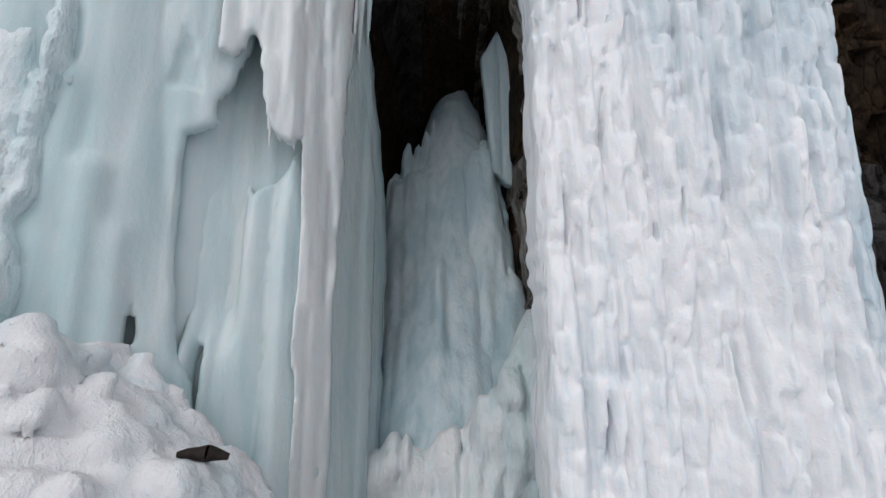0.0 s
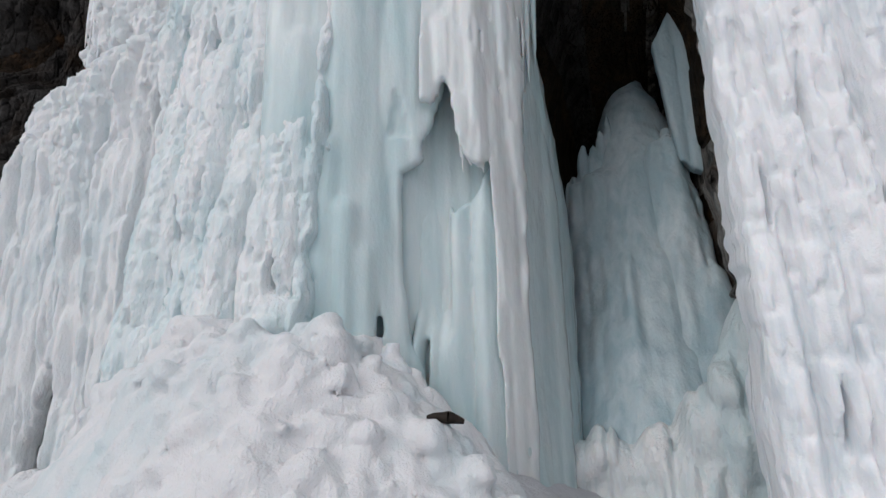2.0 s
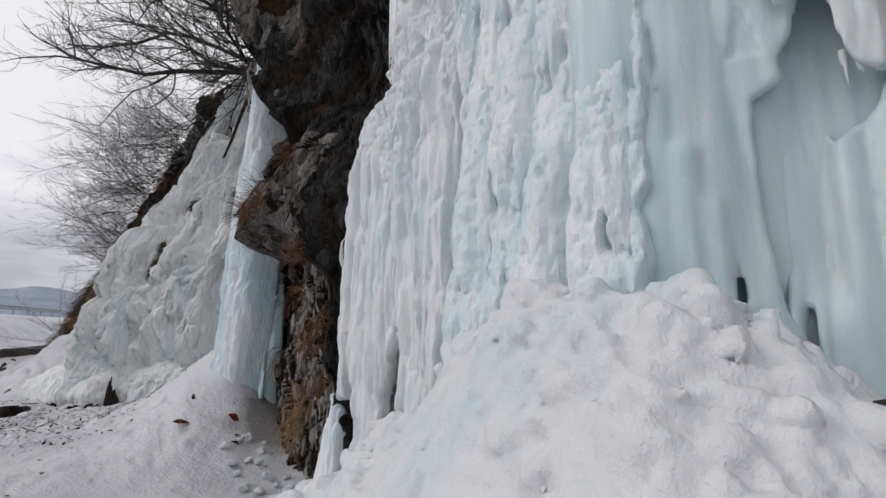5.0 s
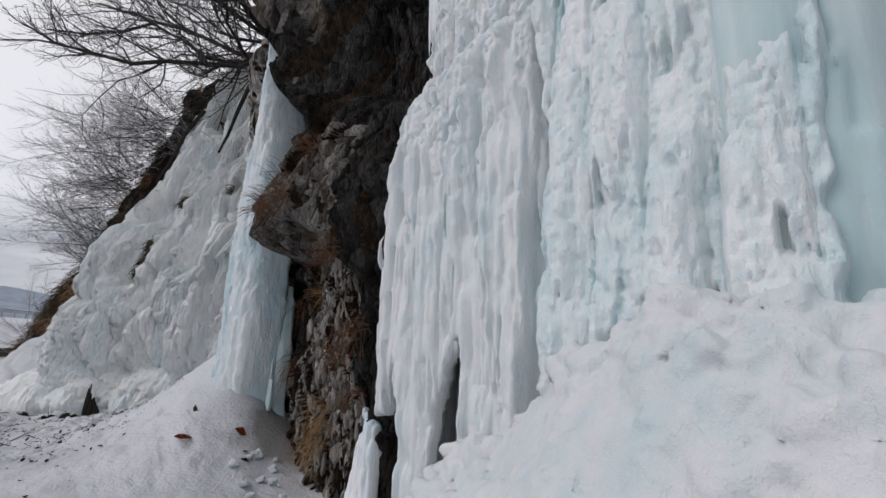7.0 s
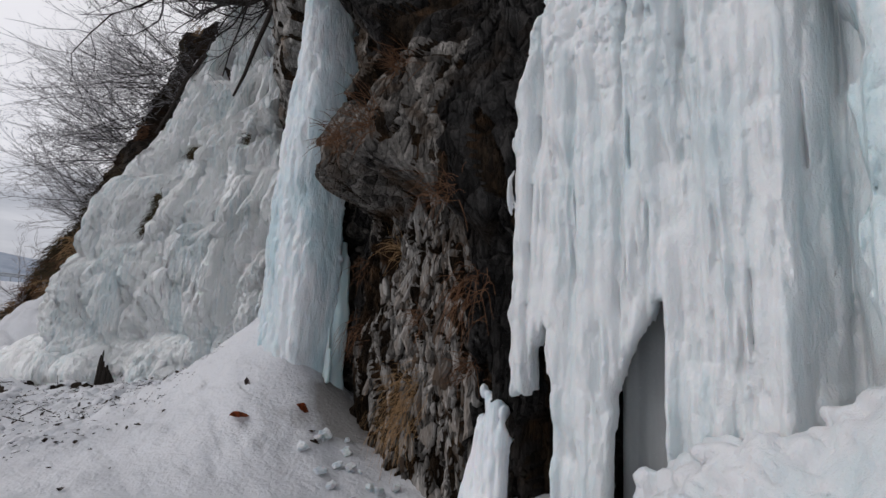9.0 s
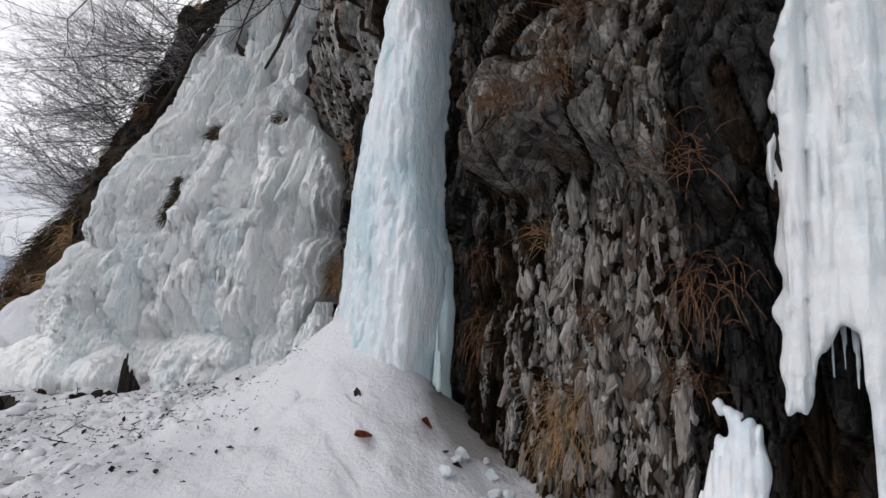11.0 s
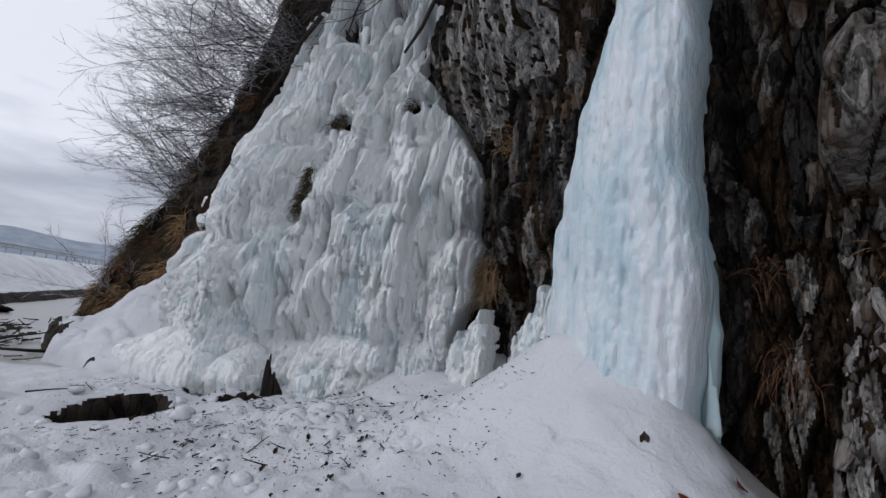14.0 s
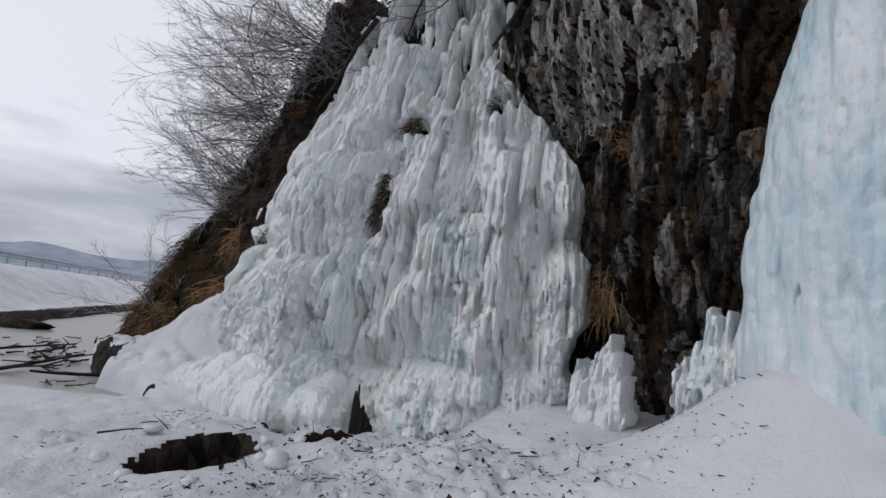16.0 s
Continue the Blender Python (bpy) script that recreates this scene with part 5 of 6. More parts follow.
def foot_ice():
    """Tongues of ice at the rock's foot between the waterfall and the pillar."""
    for x0, x1, xs, tops, seed in ((-10.12, -9.42, (-10.12, -9.95, -9.8, -9.68, -9.55, -9.42), (0.95, 0.85, 1.0, 1.25, 0.95, 0.6), 3), (-9.08, -8.5, (-9.08, -9.0, -8.9, -8.8, -8.65, -8.5), (0.85, 1.05, 1.0, 1.45, 1.5, 1.2), 7)):
        s = Solid((x0 - 0.05, 1.5, 0.2), (x1 + 0.05, 2.85, 1.95), 0.014)
        x, z = s.xz
        fingers = np.abs(np.sin(x * 37 + 3 * vnoise(x * 9, x * 0, seed))) ** 0.6
        top = steps(x, xs, tops) + 0.26 * (fingers - 0.6) * (0.4 + 1.2 * vnoise(x * 13, x * 0, seed + 1))
        side = 0.05 * vnoise(z * 9, x * 0, seed + 2) + 0.04 * vnoise(z * 25, x * 0, seed + 3)
        front = 2.06 - 0.22 * (x + 9.3) + 0.20 * (z - 0.7) - 0.12 * lobes(x, z, 0.13, 0.34, seed, 1.0) - 0.06 * lobes(x, z, 0.06, 0.15, seed + 1, 1.0)
        s.sheet(front, 0.26, np.maximum(z - top, np.maximum(x0 + side - x, x - x1 + side)), r=0.025)
        s.roughen(0.014, 0.045, seed)
        thing("ice_lobe", s.mesh("ice_lobe"), FALL_ICE, "white ice tongue against the dark rock's foot", "ice", group="ice tongues at the rock's foot")


column_ice()
mound_ice()
curtain_ice()
tower_ice()
hanging_slab()
lumpy_fall()
tail_ice()
pillar_ice()
pillar_back()
far_fall()
foot_ice()


# ---- branches ----
class Tubes:
    """Many tapered tubes gathered for one mesh."""

    def __init__(self):
        self.v, self.f = [], []

    def add(self, pts, r0, r1, sides=4):
        n, first = len(pts), len(self.v)
        for i, p in enumerate(pts):
            t = (pts[min(i + 1, n - 1)] - pts[max(i - 1, 0)]).normalized()
            a = t.orthogonal().normalized()
            b = t.cross(a)
            r = r0 + (r1 - r0) * i / (n - 1)
            for k in range(sides):
                w = 2 * math.pi * k / sides
                self.v.append(p + r * (math.cos(w) * a + math.sin(w) * b))
        for i in range(n - 1):
            for k in range(sides):
                o, q = first + i * sides, (k + 1) % sides
                self.f.append((o + k, o + q, o + sides + q, o + sides + k))
        return self

    def mesh(self, name):
        return sheet_mesh(name, np.array([tuple(p) for p in self.v]), np.array(self.f))


def limb(start, way, length, bend, wild, rng, n=6):
    pts, p, d = [start.copy()], start.copy(), way.normalized()
    for _ in range(n - 1):
        d = (d + bend / n + Vector((rng.gauss(0, wild), rng.gauss(0, wild), rng.gauss(0, wild)))).normalized()
        p = p + d * (length / (n - 1))
        pts.append(p.copy())
    return pts


def tree(name, label, root, limbs, spread, seed, twigs):
    """limbs: (direction, length, radius); each forks into boughs and fine twigs that reach for the light."""
    rng = random.Random(seed)
    ob = empty(name, label, "tree", pose(*root))
    wood, fine = Tubes(), Tubes()
    up = Vector((0, 0, 0.5))
    for way, length, radius in limbs:
        main = limb(Vector((0, 0, 0)), Vector(way), length, up * 0.1, 0.28, rng, 9)
        wood.add(main, radius, radius * 0.3, 6)
        for i in range(2, 8):
            for _ in range(spread):
                side = Vector((rng.gauss(0, 1), rng.gauss(0, 1), rng.gauss(0.25, 0.7))).normalized()
                d = ((main[i] - main[i - 1]).normalized() + 0.75 * side)
                q = length * rng.uniform(0.25, 0.5) * (1.15 - i / 10)
                bough = limb(main[i], d, q, up * 0.5, 0.28, rng, 5)
                (wood if q > length * 0.3 else fine).add(bough, radius * 0.32, radius * 0.12, 4)
                for j in range(1, 5):
                    for _ in range(twigs):
                        side = Vector((rng.gauss(0, 1), rng.gauss(0, 1), rng.gauss(0.2, 0.8))).normalized()
                        d = (bough[j] - bough[j - 1]).normalized() + 0.8 * side
                        tw = limb(bough[j], d, q * rng.uniform(0.3, 0.65), up * 0.4, 0.2, rng, 4)
                        fine.add(tw, radius * 0.10, radius * 0.05, 3)
                        for _ in range(2):
                            side = Vector((rng.gauss(0, 1), rng.gauss(0, 1), rng.gauss(0.2, 0.8))).normalized()
                            k = rng.randint(1, 3)
                            tip = limb(tw[k], (tw[k] - tw[k - 1]).normalized() + 0.7 * side, q * rng.uniform(0.12, 0.28), up * 0.3, 0.1, rng, 3)
                            fine.add(tip, radius * 0.065, radius * 0.04, 3)
    part("trunk", wood.mesh("trunk"), BARK, ob)
    part("crown", fine.mesh("crown"), DARKTWIG, ob, "fine dark twigs with a little frost")
    return ob


def shrub(label, root, shoots, long, low, high, seed, way=(-0.63, -0.78), spread=0.40, r=0.010):
    """A thicket of thin arching shoots, each with side twigs and fine tips."""
    rng = random.Random(seed)
    ob = empty("bare_shrub", label, "shrub", pose(*root))
    wood, fine = Tubes(), Tubes()
    for _ in range(shoots):
        start = Vector((rng.gauss(0, 0.35), rng.gauss(0, 0.35), rng.uniform(-0.8, 0.6)))
        d = Vector((way[0] + rng.gauss(0, spread), way[1] + rng.gauss(0, spread), rng.uniform(low, high)))
        size = long * rng.uniform(0.55, 1.05)
        main = limb(start, d, size, Vector((0, 0, rng.uniform(-0.25, 0.35))), 0.07, rng, 8)
        wood.add(main, r * rng.uniform(0.7, 1.3), r * 0.22, 4)
        for i in range(1, 8):
            for _ in range(2 if i < 3 else 3):
                side = Vector((rng.gauss(0, 1), rng.gauss(0, 1), rng.gauss(0.1, 0.8))).normalized()
                f = rng.random()
                at = main[i - 1].lerp(main[i], f)
                tw = limb(at, (main[i] - main[i - 1]).normalized() + 0.62 * side, size * rng.uniform(0.10, 0.26), Vector((0, 0, 0.2)), 0.10, rng, 4)
                fine.add(tw, r * 0.50, r * 0.26, 3)
                for _ in range(2):
                    side = Vector((rng.gauss(0, 1), rng.gauss(0, 1), rng.gauss(0.1, 0.8))).normalized()
                    k = rng.randint(1, 3)
                    tip = limb(tw[k], (tw[k] - tw[k - 1]).normalized() + 0.6 * side, size * rng.uniform(0.05, 0.13), Vector((0, 0, 0.1)), 0.08, rng, 3)
                    fine.add(tip, r * 0.38, r * 0.22, 3)
    part("trunk", wood.mesh("trunk"), STEM, ob)
    part("crown", fine.mesh("crown"), TWIG, ob, "fine bare twigs grey with frost")


tree("bare_tree", "bare frosted tree leaning out over the slope", (-13.9, 4.1, 9.5), [((0.35, -0.95, -0.05), 6.4, 0.10), ((0.15, -0.9, -0.35), 7.0, 0.085), ((0.2, -0.95, 0.15), 7.2, 0.095), ((-0.1, -0.95, -0.12), 7.6, 0.085), ((0.5, -0.8, 0.30), 5.6, 0.07), ((-0.4, -0.7, 0.1), 5.8, 0.07), ((0.6, -0.8, 0.05), 5.8, 0.07), ((0.35, -0.9, -0.25), 4.2, 0.06), ((0.05, -0.85, -0.55), 6.0, 0.06), ((0.12, -0.9, -0.45), 6.4, 0.065)], 4, 4, 2)
shrub("dense bare shrub grey with frost on the bank's edge", (-18.2, 0.9, 3.8), 56, 2.4, -0.3, 1.0, 11)
shrub("bare shrub grey with frost above the bank", (-17.6, 1.4, 5.6), 86, 2.9, -0.5, 1.2, 17)
shrub("bare shrub grey with frost on top of the bank", (-16.9, 2.0, 7.3), 78, 3.1, -0.6, 1.2, 19)
shrub("low bare shrub at the bank's foot", (-20.6, -0.1, 1.2), 12, 1.9, 0.1, 1.5, 21, (-0.4, -0.5), 0.35, 0.009)


def dead_branch(pts, r0, r1, label):
    t = Tubes().add([Vector(p) - Vector(pts[0]) for p in pts], r0, r1, 7)
    ob = thing("dead_branch", t.mesh("dead_branch"), BARK, label, "branch")
    ob.location = pts[0]


dead_branch([(-10.4, 2.5, 7.2), (-10.55, 2.2, 6.4), (-10.9, 2.05, 5.6), (-11.1, 2.0, 5.2), (-11.4, 1.95, 4.9)], 0.05, 0.02, "dead branch hanging over the ice")
dead_branch([(-15.6, 2.4, 7.6), (-15.9, 2.1, 6.9), (-16.2, 1.9, 6.1), (-16.6, 1.7, 5.5)], 0.06, 0.03, "dark dead branch lying across the bank")


# ---- grass, roots, leaves, sticks ----
def tuft_mesh(name, blades, long, droop, seed, width=0.003):
    rng = random.Random(seed)
    t = Tubes()
    for _ in range(blades):
        way = Vector((rng.gauss(0, 0.5), -abs(rng.gauss(0.6, 0.3)), rng.gauss(0.3, 0.5)))
        start = Vector((rng.gauss(0, long * 0.25), rng.uniform(0.0, 0.05), rng.gauss(0, long * 0.25)))
        t.add(limb(start, way, long * rng.uniform(0.5, 1.1), Vector((0, 0, -droop)), 0.12, rng, 5), width, width * 0.4, 3)
    return t.mesh(name)


def tuft(x, z, long, blades, droop, seed, material=None, y=None, width=0.003, label="tuft of dry yellow grass hanging on rock"):
    ob = thing("grass_tuft", tuft_mesh("grass_tuft", blades, long, droop, seed, width), material or STRAW, label, "grass")
    ob.location = (x, (float(cliff_face(np.float64(x), np.float64(z))) - 0.07) if y is None else y, z)


tuft(-6.26, 0.72, 0.30, 60, 2.4, 1, width=0.002)
tuft(-6.20, 0.45, 0.26, 40, 2.8, 2, width=0.002)
tuft(-6.85, 1.15, 0.32, 40, 3.4, 3, ROOTS, width=0.0025, label="dry roots hanging on dark rock")
tuft(-6.04, 0.80, 0.24, 60, 2.0, 31, width=0.002)
tuft(-6.10, 0.60, 0.40, 70, 3.2, 32, width=0.002)
tuft(-7.0, 1.75, 0.22, 25, 2.4, 4, ROOTS, label="dry roots hanging on dark rock")
tuft(-6.3, 1.85, 0.22, 50, 1.0, 5)
tuft(-5.86, 2.62, 0.28, 70, 0.8, 6, ROOTS, label="tangle of brown roots in a rock crack")
tuft(-5.84, 3.1, 0.22, 60, 0.8, 7, ROOTS, label="tangle of brown roots in a rock crack")
tuft(-5.3, 2.1, 0.25, 50, 1.6, 8, ROOTS, label="tangle of brown roots in a rock crack")
tuft(-5.25, 1.5, 0.35, 60, 2.6, 9, ROOTS, label="hanging roots below an overhang")
tuft(-5.9, 1.3, 0.18, 40, 1.0, 10, ROOTS, label="tangle of brown roots in a rock crack")
tuft(-6.15, 2.55, 0.25, 60, 1.2, 11, ROOTS, label="tangle of brown roots in a rock crack")
tuft(-9.8, 3.40, 0.30, 70, 1.0, 12)
tuft(-10.2, 1.7, 0.45, 150, 3.0, 13, y=2.75, width=0.005)
tuft(-5.4, 1.0, 0.20, 50, 1.0, 14, ROOTS, label="tangle of brown roots in a rock crack")
for k, (pu, pz, n) in enumerate(((0.25, 3.1, 60), (0.25, 2.9, 60), (0.25, 2.7, 60), (0.24, 2.5, 50), (0.06, 4.12, 70), (0.22, 4.14, 70), (-1.15, 4.3, 40), (1.85, 6.6, 60))):
    spot = FALL @ Vector((pu, float(fall_front(np.float64(pu), np.float64(pz))) + 0.12, pz))
    tuft(spot.x, pz, 0.20, n, 2.2, 15 + 100 * k, DARKGRASS, spot.y, 0.006, "dark frozen grass standing out of the ice")
for k in range(120):
    pu = random.uniform(2.9, 8.6)
    pz = float(bank_top(np.float64(pu))) * random.uniform(0.12, 1.0)
    spot = FALL @ Vector((pu, float(bank_d(np.float64(pu), np.float64(pz))) - 0.05, pz))
    tuft(spot.x, spot.z, random.uniform(0.3, 0.6), 45, 2.2, 40 + k, y=spot.y, width=0.009, material=DARKGRASS if k % 3 else (ROOTS if k % 2 else None), label="dead brown grass on the earth bank")


def leaf_mesh(name, long, seed):
    rng = random.Random(seed)
    bm = bmesh.new()
    n, rows = 7, []
    for i in range(n):
        t = i / (n - 1)
        w = long * 0.34 * math.sin(math.pi * min(t * 1.08, 1)) ** 0.8 * rng.uniform(0.75, 1.1)
        curl = long * 0.35 * (t - 0.4) ** 2 + rng.uniform(0, 0.05) * long
        rows.append([bm.verts.new((-w, long * (t - 0.5), curl + w * 0.5)), bm.verts.new((0, long * (t - 0.5), curl)), bm.verts.new((w, long * (t - 0.5), curl + w * rng.uniform(0.2, 0.8)))])
    for a, b in zip(rows, rows[1:]):
        for k in (0, 1):
            bm.faces.new((a[k], a[k + 1], b[k + 1], b[k]))
    bmesh.ops.solidify(bm, geom=bm.faces[:], thickness=long * 0.012)
    me = bpy.data.meshes.new(name)
    bm.to_mesh(me)
    bm.free()
    return me


def lay(ob, x, y, lift=0.01, turn=0.0, tip=0.0, size=1.0):
    e = 0.03
    zx = (ground_z(np.float64(x + e), np.float64(y)) - ground_z(np.float64(x - e), np.float64(y))) / (2 * e)
    zy = (ground_z(np.float64(x), np.float64(y + e)) - ground_z(np.float64(x), np.float64(y - e))) / (2 * e)
    up = Vector((-float(zx), -float(zy), 1)).normalized()
    m = Matrix.Translation((x, y, float(ground_z(np.float64(x), np.float64(y))) + lift)) @ up.to_track_quat("Z", "Y").to_matrix().to_4x4() @ pose(0, 0, 0, tip, 0, turn) @ Matrix.Scale(size, 4)
    ob.matrix_world = m
    return ob


RED = [thing("leaf", leaf_mesh("leaf", 0.12, k), REDLEAF, "curled red-brown leaf lying on snow", "leaf", group="fallen leaves") for k in range(2)]
DARK = [thing("leaf", leaf_mesh("leaf", 0.09, 10 + k), DARKLEAF, "dark wet leaf lying on snow", "leaf", group="fallen leaves") for k in range(3)]
lay(RED[0], -7.02, 1.50, 0.02, 70, 20, 1.2)
lay(RED[1], -7.11, 1.02, 0.02, 130, 25, 1.4)
lay(DARK[0], -7.40, 1.18, 0.02, 10, 50)
lay(DARK[1], -6.80, 1.50, 0.02, 160, 40)
lay(DARK[2], -6.66, 1.45, 0.02, 60, 10)
for k in range(210):
    if k < 18:
        px, py = random.uniform(-8.6, -6.8), random.uniform(-0.4, 1.0)
    else:
        px = random.uniform(-12.0, -8.8)
        py = random.uniform(-0.3, 2.0) - 0.35 * (-px - 8.8) * 0.6
    ob = copy_thing(DARK[k % 3], Matrix())
    lay(ob, px, py, 0.012, random.uniform(0, 360), random.uniform(-20, 40), random.uniform(0.25, 0.75))


def stick(x, y, long, r, turn, seed, lift=0.01, label="thin dark twig lying on snow"):
    rng = random.Random(seed)
    t = Tubes()
    main = limb(Vector((-long / 2, 0, 0)), Vector((1, 0, 0.02)), long, Vector((0, 0, 0)), 0.12, rng, 7)
    for p in main:
        p.z = abs(p.z) * 0.3
    t.add(main, r, r * 0.5, 6)
    for i in (2, 4):
        side = limb(main[i], Vector((0.6, rng.choice((-1, 1)) * 0.8, 0.15)), long * 0.3, Vector((0, 0, 0)), 0.1, rng, 4)
        t.add(side, r * 0.5, r * 0.25, 5)
    ob = thing("twig", t.mesh("twig"), WOOD, label, "twig", group="twigs on the snow")
    lay(ob, x, y, lift, turn)


for k in range(44):
    px = random.uniform(-12.6, -8.9)
    stick(px, random.uniform(-0.6, 1.6) + (px + 9) * 0.22, random.uniform(0.08, 0.28), random.uniform(0.003, 0.007), random.uniform(0, 180), 60 + k)
stick(-11.5, 0.35, 1.1, 0.014, 35, 101, 0.03, "dark wet stick beside a melt hole")
stick(-12.1, 0.05, 0.9, 0.012, 20, 102, 0.03, "dark wet stick beside a melt hole")
stick(-17.2, -2.2, 2.5, 0.042, 44, 103, 0.12, "long dark branch lying in the stream")
stick(-16.12, -1.66, 1.0, 0.032, 102, 104, 0.12, "dark branch lying in the stream")
stick(-15.76, -1.66, 0.25, 0.012, 70, 105, 0.10, "short dark twig on the frozen stream")
stick(-19.6, -2.3, 1.6, 0.03, 20, 106, 0.10, "dark branch lying on a mud bar")
stick(-12.0, -1.33, 0.32, 0.010, 100, 107, 0.05, "dark bent twig beside a melt hole")
rng = random.Random(77)
for k in range(46):
    px = rng.gauss(-18.9, 1.6)
    stick(min(px, -15.5), -1.85 + 0.12 * (px + 19) + rng.gauss(0, 0.33), rng.uniform(0.12, 0.5), rng.uniform(0.010, 0.022), rng.uniform(0, 180), 120 + k, 0.09, "dark twig in the stream's mud")


def litter():
    """Fine bark, needles and grit scattered over the trodden snow."""
    rng = random.Random(31)
    t = Tubes()
    for _ in range(2600):
        px = rng.uniform(-13.2, -8.2)
        py = rng.gauss(0.35, 0.75) + (px + 9) * 0.2
        if vnoise(np.float64(px * 1.6), np.float64(py * 1.6), 81) < rng.uniform(0.25, 0.75) or not -2.2 < py < 2.0:
            continue
        pz = float(ground_z(np.float64(px), np.float64(py))) + 0.004
        w, q = rng.uniform(0, 6.28), rng.choice((0.008, 0.012, 0.018, 0.03, 0.05))
        a = Vector((px, py, pz))
        t.add([a, a + Vector((q * math.cos(w), q * math.sin(w), rng.uniform(0, 0.3) * q))], rng.uniform(0.002, 0.006), 0.002, 4)
    thing("litter", t.mesh("litter"), WOOD, "fine dark bark litter scattered on trodden snow", "litter", "stuff")


litter()


def drift_log():
    """A dark wet piece of wood at the mound's foot, its broken end raised."""
    t = Tubes()
    rng = random.Random(5)
    a = limb(Vector((0, 0, 0)), Vector((1, 0.2, 0.06)), 0.07, Vector((0, 0, 0)), 0.10, rng, 4)
    b = limb(a[-1], Vector((1, 0.3, -0.15)), 0.05, Vector((0, 0, 0)), 0.10, rng, 4)
    t.add(a, 0.008, 0.020, 9)
    t.add(b, 0.020, 0.008, 9)
    ob = thing("driftwood", t.mesh("driftwood"), WOOD, "short dark wet piece of driftwood on snow", "wood")
    ob.location = (-1.86, 1.50, 1.31)


drift_log()


def stump():
    """Blackened splinters of a broken trunk, tallest at one edge, and its rotten heart."""
    t = Tubes()
    rng = random.Random(8)
    for k, (px, long, r) in enumerate(((-0.09, 0.50, 0.050), (-0.06, 0.58, 0.040), (-0.03, 0.40, 0.060), (0.01, 0.30, 0.065), (0.05, 0.33, 0.055), (0.09, 0.24, 0.060), (0.13, 0.18, 0.050), (0.16, 0.12, 0.045))):
        top = Vector((px * 0.33 + rng.uniform(-0.02, 0.02), 0.80 * px, long))
        mid = Vector((px * 0.38 + 0.02 * (k % 2), 0.9 * px, long * 0.62))
        t.add([Vector((px * 0.4, px, -0.12)), Vector((mid.x, mid.y, mid.z * 0.5)), mid, mid.lerp(top, 0.6), top], r, 0.3 * r, 5)
    ob = thing("stump", t.mesh("stump"), WOOD, "splintered black stump frozen into the ice", "stump")
    ob.location = (-11.66, 0.70, 0.04)
    ob.scale = (0.75, 0.75, 0.85)


stump()


def lump_mesh(name, seed, flat=0.55):
    rng = random.Random(seed)
    bm = bmesh.new()
    bmesh.ops.create_icosphere(bm, subdivisions=2, radius=0.5)
    o = Vector((rng.uniform(0, 50), rng.uniform(0, 50), rng.uniform(0, 50)))
    for v in bm.verts:
        v.co *= 1 + 0.55 * noise.noise(v.co * 2.6 + o) + 0.3 * noise.noise(v.co * 6 + o)
        v.co.z *= flat
    for f in bm.faces:
        f.smooth = True
    me = bpy.data.meshes.new(name)
    bm.to_mesh(me)
    bm.free()
    return me


CLUMPS = [thing("snow_clump", lump_mesh("snow_clump", k), CLOD, "loose clump of snow on the ground", "snow", group="snow clumps") for k in range(4)]
for k in range(230):
    if k < 4:
        ob = CLUMPS[k]
    else:
        ob = copy_thing(CLUMPS[k % 4], Matrix())
    px = random.uniform(-12.6, -8.3) if k % 4 else random.uniform(-9.8, -8.3)
    py = random.uniform(-1.6, 1.5) + (px + 9) * 0.16 if k % 4 else random.uniform(-1.5, -0.2)
    lay(ob, px, py, -0.006, random.uniform(0, 360), 0, random.choice((0.03, 0.04, 0.05, 0.06, 0.08, 0.12)))
lay(CLUMPS[0], -12.06, -1.1, 0.04, 0, 0, 0.14)
lay(CLUMPS[1], -11.12, -0.36, 0.03, 0, 0, 0.20)
lay(CLUMPS[2], -11.3, -0.28, 0.03, 80, 0, 0.18)


def shard_mesh(name, seed):
    """A broken angular stone."""
    rng = random.Random(seed)
    bm = bmesh.new()
    for _ in range(16):
        v = Vector((rng.gauss(0, 1), rng.gauss(0, 1), rng.gauss(0, 1))).normalized() * rng.uniform(0.36, 0.52)
        bm.verts.new((v.x, v.y * 0.6, v.z))
    bmesh.ops.convex_hull(bm, input=bm.verts[:])
    bmesh.ops.delete(bm, geom=[v for v in bm.verts if not v.link_faces], context="VERTS")
    me = bpy.data.meshes.new(name)
    bm.to_mesh(me)
    bm.free()
    return me


clod = thing("earth_clod", lump_mesh("earth_clod", 21, 0.32), EARTH, "dark clod of earth and roots in the stream", "earth")
clod.location = (-25.2, -2.75, -0.02)
clod.rotation_euler.z = radians(38)
clod.scale = (2.3, 0.8, 1.1)


SHARDS = [shard_mesh("ice_chunk", k) for k in range(4)]
for k in range(22):
    me = SHARDS[k % 4]
    if not me.materials:
        me.materials.append(WHITE_ICE)
    ob = tagged(new("ice_chunk", me), "broken chunk of ice at the cliff's foot", "ice", "ice chunks")
    px = random.uniform(-6.75, -5.6)
    lay(ob, px, random.uniform(1.35, 1.75), 0.03, random.uniform(0, 360), random.uniform(50, 120), random.uniform(0.05, 0.15))


